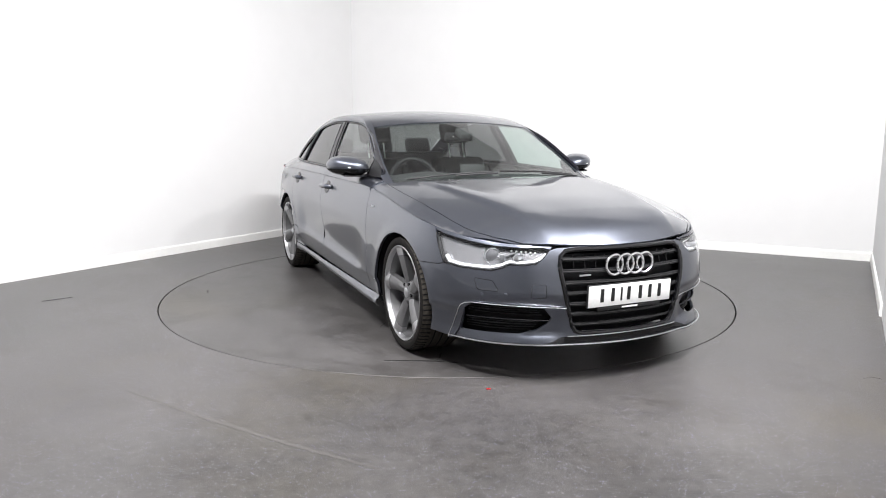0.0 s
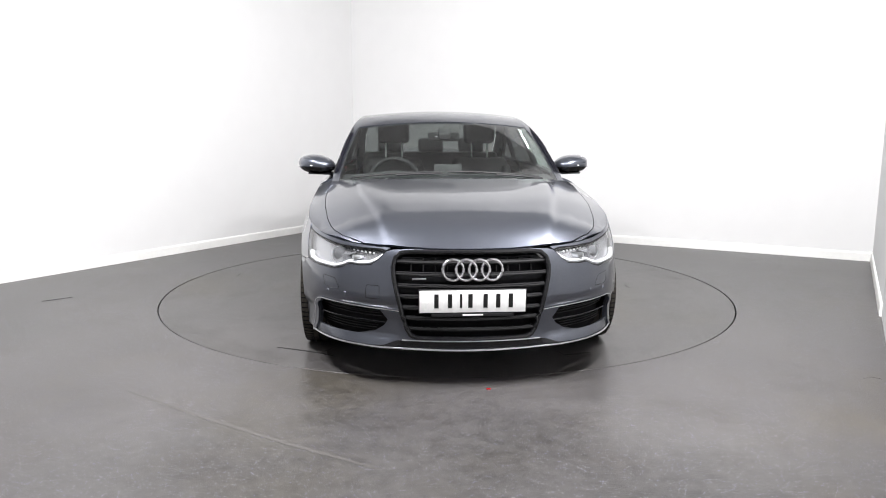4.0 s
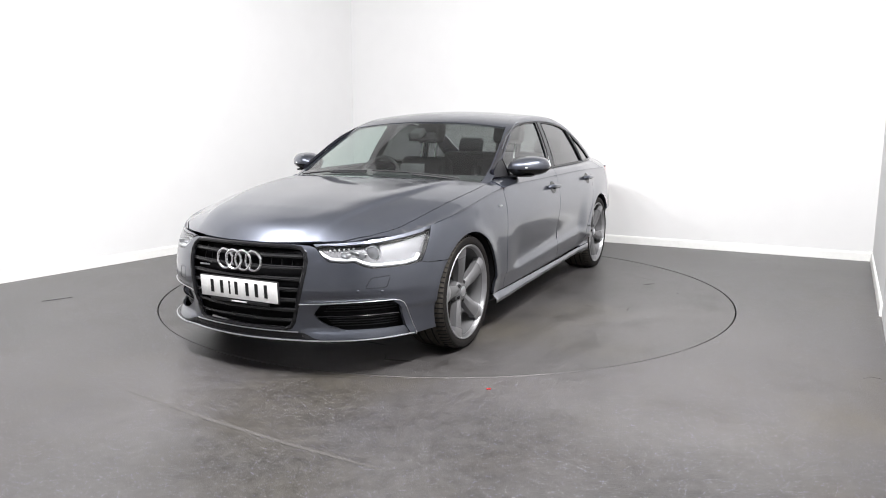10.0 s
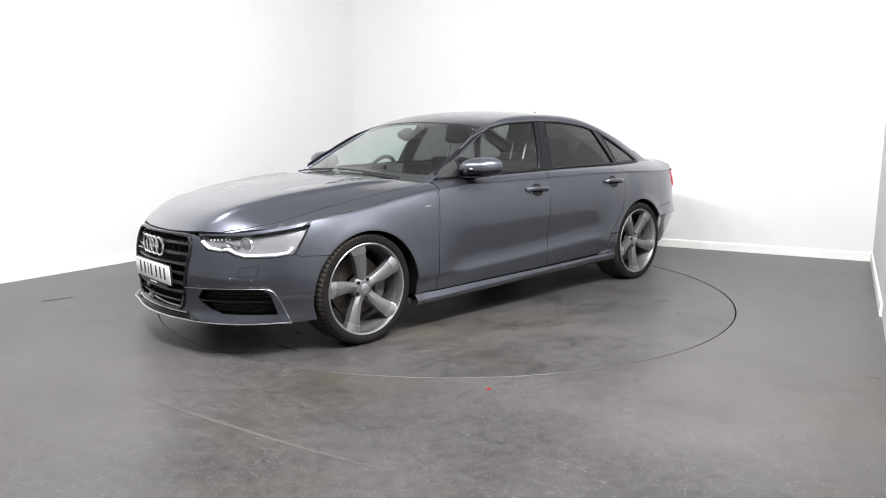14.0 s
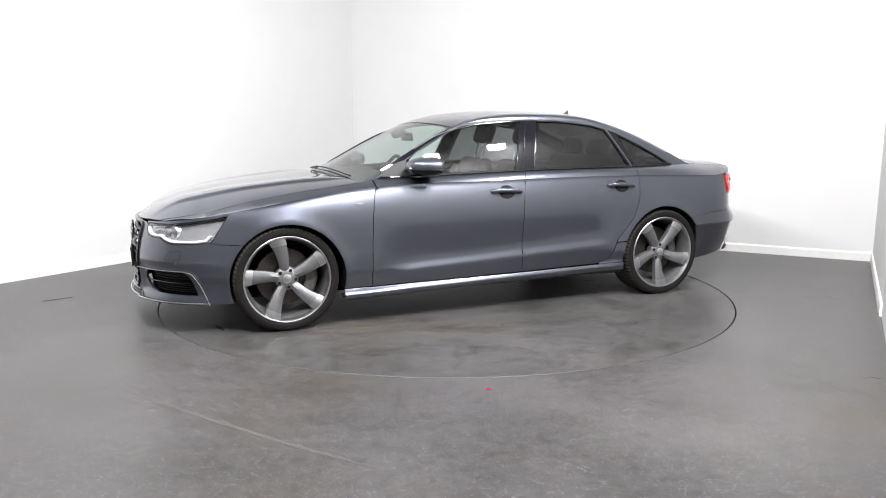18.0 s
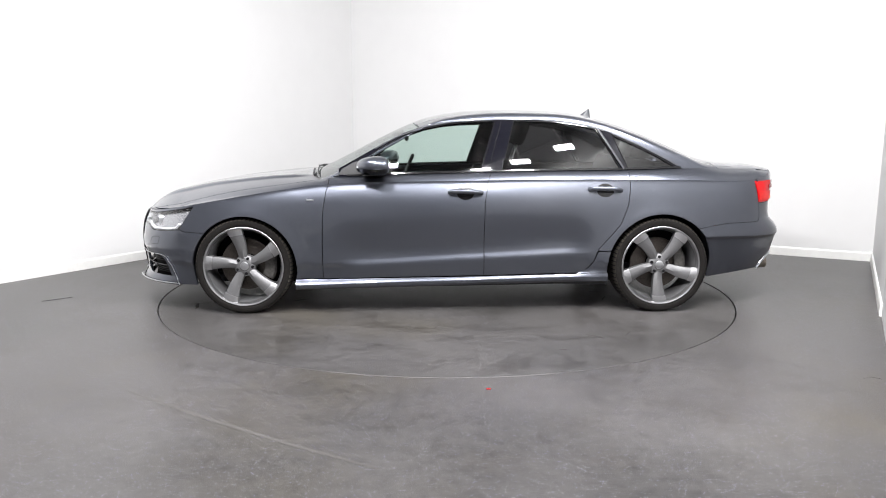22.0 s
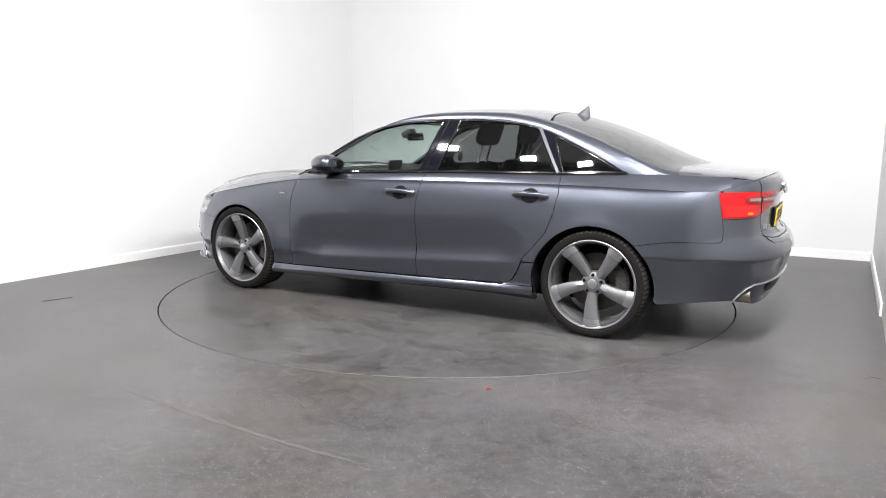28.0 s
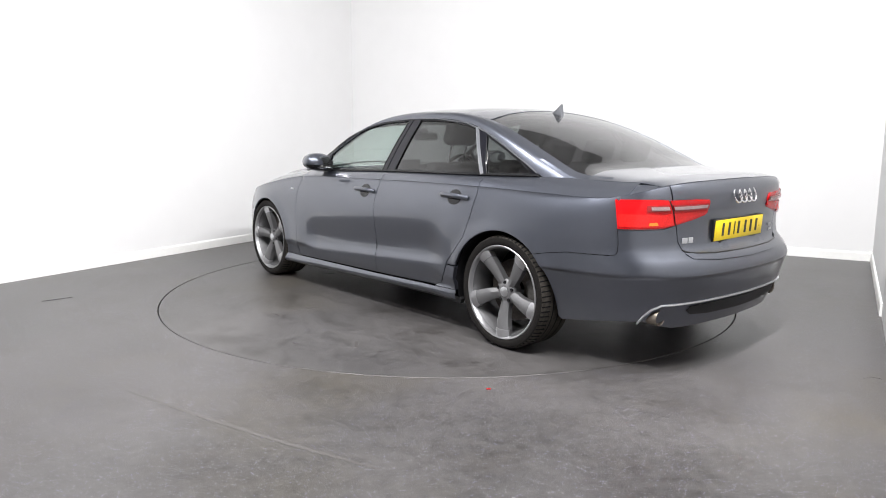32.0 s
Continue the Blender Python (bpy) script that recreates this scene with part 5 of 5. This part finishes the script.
# ---- rear lamps ----
for side in (1, -1):
    sr = lambda y: s_rear(y)
    outer_line = X([(-2.160, 0.918), (-2.172, 0.85), (-2.182, 0.770)]) + half(s_rear, [(0.66, 0.772), (0.585, 0.785), (0.605, 0.85), (0.640, 0.918), (0.70, 0.922)])
    inner_line = half(s_rear, [(0.632, 0.916), (0.597, 0.85), (0.578, 0.786), (0.45, 0.808), (0.355, 0.828), (0.335, 0.842), (0.332, 0.90), (0.345, 0.912), (0.45, 0.917)])
    lamp1 = patch("tail_light", flank, outer_line, REDGLASS, car, "red rear lamp cluster", lift=0.006, depth=0.02, side=side, gap=0.001)
    lamp2 = patch("boot_tail_light", flank, inner_line, REDGLASS, car, "red rear lamp on the boot lid", lift=0.006, depth=0.02, side=side, gap=0.001)
    for host, band, strip, glow_zone in (
            (lamp1, half(s_rear, [(0.735, 0.862), (0.738, 0.890), (0.66, 0.893), (0.636, 0.893), (0.626, 0.862)]), half(s_rear, [(0.720, 0.869), (0.722, 0.884), (0.66, 0.886), (0.640, 0.886), (0.632, 0.869)]),
             X([(-2.180, 0.846), (-2.190, 0.782)]) + half(s_rear, [(0.665, 0.782), (0.600, 0.792), (0.617, 0.846)])),
            (lamp2, half(s_rear, [(0.602, 0.862), (0.616, 0.893), (0.345, 0.893), (0.345, 0.866)]), half(s_rear, [(0.602, 0.869), (0.610, 0.885), (0.356, 0.887), (0.356, 0.873)]),
             half(s_rear, [(0.585, 0.796), (0.598, 0.850), (0.347, 0.856), (0.349, 0.840), (0.45, 0.819)]))):
        patch("dark_band", flank, band, REDDARK, host, "dark red band", lift=0.0100, gap=0.0, depth=0.003, side=side, step=0.02)
        patch("clear_strip", flank, strip, CLEARLAMP, host, "pale reversing strip", lift=0.0140, gap=0.0, depth=0.002, side=side, step=0.02)
        patch("reflector", flank, glow_zone, REDDEEP, host, lift=0.0100, gap=0.0, depth=0.003, side=side, step=0.02)
    bead("lamp_joint", flank, half(s_rear, [(0.581, 0.786), (0.601, 0.85), (0.636, 0.917)]), 0.0028, INK, lamp1, "dark joint line", lift=0.006, side=side)
    patch("amber_lens", flank, half(s_rear, [(0.728, 0.790), (0.726, 0.804), (0.696, 0.806), (0.690, 0.790)]), AMBER, lamp1, "amber indicator behind the lens", lift=0.0125, gap=0.0, depth=0.002, side=side, step=0.02)
    # exhaust, set in the bumper corner
    pipe = part("exhaust_pipe", lathe([(0.032, 0.12), (0.041, 0.075), (0.042, -0.01), (0.040, -0.014), (0.037, -0.010), (0.035, 0.08), (0.0, 0.085)], 36, pose(-2.318, side * 0.612, 0.306, 0, 0, -90)), STEEL, car, "round steel exhaust tailpipe")
for k in (-1.5, -0.5, 0.5, 1.5):
    c = at(flank, s_rear(k * 0.055), 0.922, 0.005)
    bm = tube([c + Vector((0.012 * math.sin(a), 0.0385 * math.cos(a), 0.0385 * math.sin(a))) for a in np.linspace(0, 2 * math.pi, 32)[:-1]], 0.0052, 8, True)
    part("emblem_ring", bm, CHROME, boot, "chrome emblem ring")
for y, w in ((0.500, 0.040), (0.452, 0.034)):
    part("model_badge", box(0.004, w, 0.030, Matrix.Translation(at(flank, s_rear(y), 0.702, 0.003)) @ pose(0, 0, 0, 0, 0, -12), 0.002), SILVER, boot, "small silver model badge")
for z in (0.72, 0.692):
    part("model_badge", box(0.004, 0.07, 0.014, Matrix.Translation(at(flank, s_rear(-0.46), z, 0.003)) @ pose(0, 0, 0, 0, 0, 12), 0.002), SILVER, boot, "small silver engine badge")
gl = half(s_rear, [(0.53, 0.660), (0.515, 0.648), (0.45, 0.638), (0.3, 0.630), (0.0, 0.627)])
bead("lid_gap", flank, gl + [(2 * S_END - s, z) for s, z in reversed(gl[:-1])], 0.0042, INK, boot, "dark gap under the boot lid", lift=0.001)
patch("bumper_step", flank, half(s_rear, [(0.52, 0.640), (0.49, 0.615), (0.3, 0.600), (0.0, 0.594)]) + [(2 * S_END - s, z) for s, z in half(s_rear, [(0.3, 0.600), (0.49, 0.615), (0.52, 0.640), (0.0, 0.629)])][:-1], PAINT, rear_bumper, lift=0.003, gap=0.0, depth=0.004, step=0.03)
diff_half = half(s_rear, [(0.0, 0.372), (0.3, 0.372), (0.655, 0.372), (0.70, 0.33), (0.72, 0.272), (0.55, 0.235), (0.0, 0.235)])
diffuser = patch("diffuser", flank, diff_half + [(2 * S_END - s, z) for s, z in reversed(diff_half[1:-1])], PAINT, car, "grey rear diffuser with black insert", lift=-0.012, gap=0.0, depth=0.02, step=0.035)
ins = half(s_rear, [(0.0, 0.362), (0.3, 0.362), (0.47, 0.358), (0.49, 0.335), (0.46, 0.312), (0.3, 0.300), (0.0, 0.296)])
patch("diffuser_insert", flank, ins + [(2 * S_END - s, z) for s, z in reversed(ins[1:-1])], MATT, diffuser, "black mesh insert", lift=-0.006, gap=0.0, depth=0.01, step=0.035)
tl = half(s_rear, [(0.750, 0.272), (0.730, 0.314), (0.70, 0.354), (0.655, 0.378), (0.5, 0.384), (0.25, 0.386), (0.0, 0.386)])
bead("diffuser_trim", flank, tl + [(2 * S_END - s, z) for s, z in reversed(tl[:-1])], 0.0075, SILVER, diffuser, "bright diffuser trim line", lift=0.002, flat=0.8)



# ---- mirrors, handles, badges ----
def mirror(side):
    bm = bmesh.new()
    rings = []
    for i in range(17):
        t = -1 + 2 * i / 16
        k = max(0.02, (1 - abs(t) ** 2.6)) ** 0.42
        cy = 0.925 + 0.135 * t
        k *= 1 - 0.30 * max(0.0, -t) ** 1.5
        front, back = 0.152 * k * (1 - 0.12 * t), 0.066 * k
        up, down = 0.072 * k * (1 - 0.06 * t), 0.060 * k * (1 + 0.02 * t)
        ring = []
        for j in range(24):
            a = 2 * math.pi * j / 24
            cx, cz = math.cos(a), math.sin(a)
            x = (front if cx > 0 else back) * math.copysign(abs(cx) ** 0.85, cx)
            z = (up if cz > 0 else down) * math.copysign(abs(cz) ** 0.9, cz)
            ring.append(bm.verts.new((0.512 + x - 0.03 * t + 0.012 * z, side * cy, 1.024 + z + 0.010 * t)))
        rings.append(ring)
    for a, b in zip(rings, rings[1:]):
        for j in range(24):
            bm.faces.new((a[j], a[(j + 1) % 24], b[(j + 1) % 24], b[j]))
    bm.faces.new(rings[0])
    bm.faces.new(rings[-1])
    shell = part("door_mirror", bm, PAINT, car, "grey painted door mirror on a black foot", angle=60)
    bm = bmesh.new()
    bm.from_mesh(shell.data)
    for v in bm.verts:
        v.co.z = 1.024 + min(v.co.z - 1.024, -0.012) * 1.05
        v.co.x = 0.512 + (v.co.x - 0.512) * 1.012
        v.co.y = side * 0.925 + (v.co.y - side * 0.925) * 1.012
    part("lower_cover", bm, BLACK, shell, "black lower mirror cover", angle=60)
    part("mirror_foot", box(0.09, 0.15, 0.024, pose(0.535, side * 0.835, 0.966, 8 * side, 0, 0), 0.010), BLACK, shell)
    part("mirror_edge", box(0.15, 0.16, 0.012, pose(0.545, side * 0.900, 0.968, 2 * side, 3, 0), 0.0055, 3), BLACK, shell)
    g = lathe([(0, 0.0), (0.058, 0.0), (0.060, 0.003), (0.0, 0.004)], 32, pose(0.448, side * 0.925, 1.024, 0, 0, 90) @ Matrix.Diagonal((1.38, 1, 0.78, 1)))
    part("mirror_glass", g, CHROME, shell, "silvered mirror glass")
    part("indicator", box(0.05, 0.03, 0.008, pose(0.632, side * 0.955, 1.022, 0, 0, -32 * side), 0.003), LIGHTBAR, shell)
    patch("mirror_sail", glazing, [(0.80, 0.960), (0.60, 0.966), (0.615, 1.075), (0.70, 1.045), (0.78, 1.0)], MATT, doors[side][0], "black mirror corner plate", side=side, gap=0.001, lift=0.004, step=0.03)


for side in (1, -1):
    mirror(side)
    for door, x0, z in ((doors[side][0], -0.078, 0.846), (doors[side][1], -1.045, 0.864)):
        pts = []
        for i in range(13):
            t = -1 + 2 * i / 12
            pts.append(at(flank, s_of_x(x0 + 0.112 * t), z + 0.003 * t, 0.036 * (1 - abs(t) ** 4) ** 0.5 + 0.002, side))
        h = part("door_handle", tube(pts, 0.0135, 12, flat=1.15), PAINT, door, "grey painted grip bar")
        # no hollow is cut: a black oval on the door paints the recess's shade
        cup = [(s_of_x(x0 + 0.060 * math.cos(a)), z - 0.002 + 0.046 * math.sin(a)) for a in np.linspace(0, 2 * math.pi, 24)[:-1]]
        patch("handle_shade", flank, cup, BLACK, door, "black patch for the shade in the handle recess", lift=0.0015, gap=0.0, depth=0.004, side=side, step=0.02)
    part("wing_badge", box(0.050, 0.003, 0.011, Matrix.Translation(at(flank, s_of_x(0.985), 0.796, 0.003, side)), 0.001), SILVER, car, "small silver wing badge")
part("fuel_flap", lathe([(0.0, 0.0)] + [(0.085, 0.0), (0.085, -0.004)], 40, Matrix.Translation(at(flank, s_of_x(-1.72), 0.80, 0.0015, -1)) @ pose(0, 0, 0, 0, 0, 180)), PAINT, doors[-1][2])

# ---- aerial, wipers, cowl ----
bm = bmesh.new()
base = [(-1.03, 0, 1.388), (-1.05, 0.012, 1.382), (-1.115, 0.016, 1.366), (-1.132, 0, 1.360), (-1.115, -0.016, 1.366), (-1.05, -0.012, 1.382)]
top = [(-1.092, 0, 1.428), (-1.100, 0.004, 1.436), (-1.112, 0.004, 1.445), (-1.120, 0, 1.443), (-1.112, -0.004, 1.445), (-1.100, -0.004, 1.436)]
mid = [tuple(0.38 * a + 0.62 * b if i != 1 else (0.25 * a + 0.75 * b) for i, (a, b) in enumerate(zip(p, q))) for p, q in zip(base, top)]
rings = [[bm.verts.new(p) for p in r] for r in (base, mid, top)]
for a, b in zip(rings, rings[1:]):
    for j in range(6):
        bm.faces.new((a[j], a[(j + 1) % 6], b[(j + 1) % 6], b[j]))
bm.faces.new(rings[0])
bm.faces.new(rings[-1])
part("roof_aerial", bm, STRIP, car, "grey shark-fin roof aerial")
cowl_half = [(1.09, 0.0), (1.06, 0.45), (1.0, 0.70), (0.95, 0.775), (0.84, 0.775), (0.86, 0.4), (0.88, 0.0)]
patch("cowl_panel", deck, cowl_half + [(x, -y) for x, y in reversed(cowl_half[1:-1])], MATT, car, "black plastic cowl below the windscreen", lift=-0.012, gap=0.0)
for y0, y1 in ((0.62, -0.02), (-0.05, -0.66)):
    arm = part("wiper_arm", tube([at(roof, 1.045 - 0.16 * y * y, y, 0.016) for y in np.linspace(y0, (y0 + y1) / 2, 6)], 0.007, 8), MATT, car, "black windscreen wiper")
    part("wiper_blade", tube([at(roof, 1.015 - 0.16 * y * y, y, 0.012) for y in np.linspace(y0 - 0.02, y1, 10)], 0.0055, 8), MATT, arm)

# ---- cabin ----
part("cabin_floor", box(2.5, 1.45, 0.06, pose(-0.25, 0, 0.30), 0.01), CAVITY, car)
prof = [(1.00, 0.905), (0.86, 0.945), (0.70, 0.958), (0.56, 0.955), (0.49, 0.925), (0.46, 0.84), (0.50, 0.70), (0.60, 0.58), (1.0, 0.55)]
bm = bmesh.new()
rows = []
for i in range(13):
    y = -0.72 + 1.44 * i / 12
    hump = 0.028 * math.exp(-((y + 0.37) / 0.17) ** 2)
    rows.append([bm.verts.new((x, y, z + (hump if 0.45 < x < 0.75 and z > 0.9 else 0))) for x, z in prof])
for a, b in zip(rows, rows[1:]):
    for j in range(len(prof) - 1):
        bm.faces.new((a[j], a[j + 1], b[j + 1], b[j]))
dash = part("dashboard", bm, DASH, car, "black soft dashboard")
part("display", box(0.012, 0.20, 0.085, pose(0.535, 0.02, 0.985, 0, -12, 0), 0.004), DASH, dash)
part("centre_console", box(1.0, 0.22, 0.28, pose(0.05, 0, 0.50), 0.03), DASH, car)
sw = Matrix.Translation((0.375, -0.37, 0.895)) @ pose(0, 0, 0, 0, -24, 0)
wheel_rim = part("steering_wheel", tube([sw @ Vector((0, 0.182 * math.cos(a), 0.182 * math.sin(a))) for a in np.linspace(0, 2 * math.pi, 40)[:-1]], 0.0155, 10, True), CLOTH, car, "black leather steering wheel")
part("wheel_boss", lathe([(0, -0.02), (0.065, -0.012), (0.072, 0.01), (0.0, 0.03)], 28, sw @ pose(0, 0, 0, 0, 0, 90)), DASH, wheel_rim)
for a in (0, 180, 270):
    part("wheel_spoke", box(0.016, 0.12, 0.034, sw @ pose(0, 0, 0, a, 0, 0) @ pose(0, 0.115, 0), 0.005), RIMGREY if a == 270 else DASH, wheel_rim)


for y in (0.37, -0.37):
    back = pose(-0.36, y, 0.80, 0, -20, 0)
    seat = part("front_seat", box(0.54, 0.50, 0.16, pose(-0.02, y, 0.47, 0, -6, 0), 0.05, 4), CLOTH, car, "black leather front seat with headrest")
    part("backrest", box(0.13, 0.48, 0.60, back @ pose(0, 0, -0.045), 0.055, 4), CLOTH, seat)
    for s in (-1, 1):
        part("bolster", box(0.17, 0.08, 0.46, back @ pose(0.03, s * 0.215, -0.06), 0.035, 3), CLOTH, seat)
    part("headrest", box(0.095, 0.27, 0.185, back @ pose(0.015, 0, 0.478), 0.042, 4), CLOTH, seat)
    for s in (-1, 1):
        part("headrest_post", tube([back @ Vector((0.0, s * 0.068, 0.22)), back @ Vector((0.008, s * 0.068, 0.44))], 0.007, 8), PLATEWHITE, seat, "chrome post")
bench = part("rear_bench", box(0.52, 1.34, 0.16, pose(-0.98, 0, 0.50, 0, -6, 0), 0.05, 4), CLOTH, car, "black leather rear bench seat")
rb = pose(-1.32, 0, 0.80, 0, -22, 0)
part("backrest", box(0.14, 1.34, 0.56, rb, 0.05, 4), CLOTH, bench)
for y in (-0.40, 0.0, 0.40):
    part("headrest", box(0.085, 0.25, 0.15, rb @ pose(0.02, y, 0.35), 0.035, 4), CLOTH, bench)
part("parcel_shelf", box(0.52, 1.18, 0.02, pose(-1.68, 0, 0.975, 0, 2, 0), 0.005), CLOTH, car)
head_half = [(0.20, 0.0), (0.19, 0.45), (-0.1, 0.52), (-0.6, 0.53), (-0.95, 0.50), (-0.96, 0.0)]
patch("headlining", roof, head_half + [(x, -y) for x, y in reversed(head_half[1:-1])], LINER, car, "pale grey headlining", lift=-0.035, gap=0.0, depth=0.004, step=0.1)
rv = part("interior_mirror", box(0.03, 0.235, 0.066, pose(0.345, 0.0, 1.222, 0, 12, 0), 0.014, 3), BLACK, car, "black interior rear-view mirror")
part("sensor_housing", box(0.10, 0.09, 0.05, pose(0.41, 0.0, 1.248, 0, 26, 0), 0.015, 3), DASH, rv)
part("mirror_stem", tube([(0.345, 0, 1.225), (0.39, 0, 1.262)], 0.009, 8), DASH, rv)
part("tax_disc", lathe([(0, 0.001), (0.014, 0.001), (0.014, 0.0)], 20, pose(0.36, -0.055, 1.235, 0, 0, -90)), PLATEWHITE, rv, "small round pale sticker")


# ---------------- what moves: the disc and the car turn together ----------------
def motions():
    a0, rate, ox, oy = -65.105, -5.1341, -0.0229, -0.0494
    rows_c, rows_t = [], []
    for t in range(33):
        a = a0 + rate * t
        turn = pose(0, 0, 0, 0, 0, a)
        rows_c.append((float(t), turn @ pose(ox, oy, 0)))
        rows_t.append((float(t), turn))
    walk(car, rows_c)
    walk(turntable, rows_t)


motions()
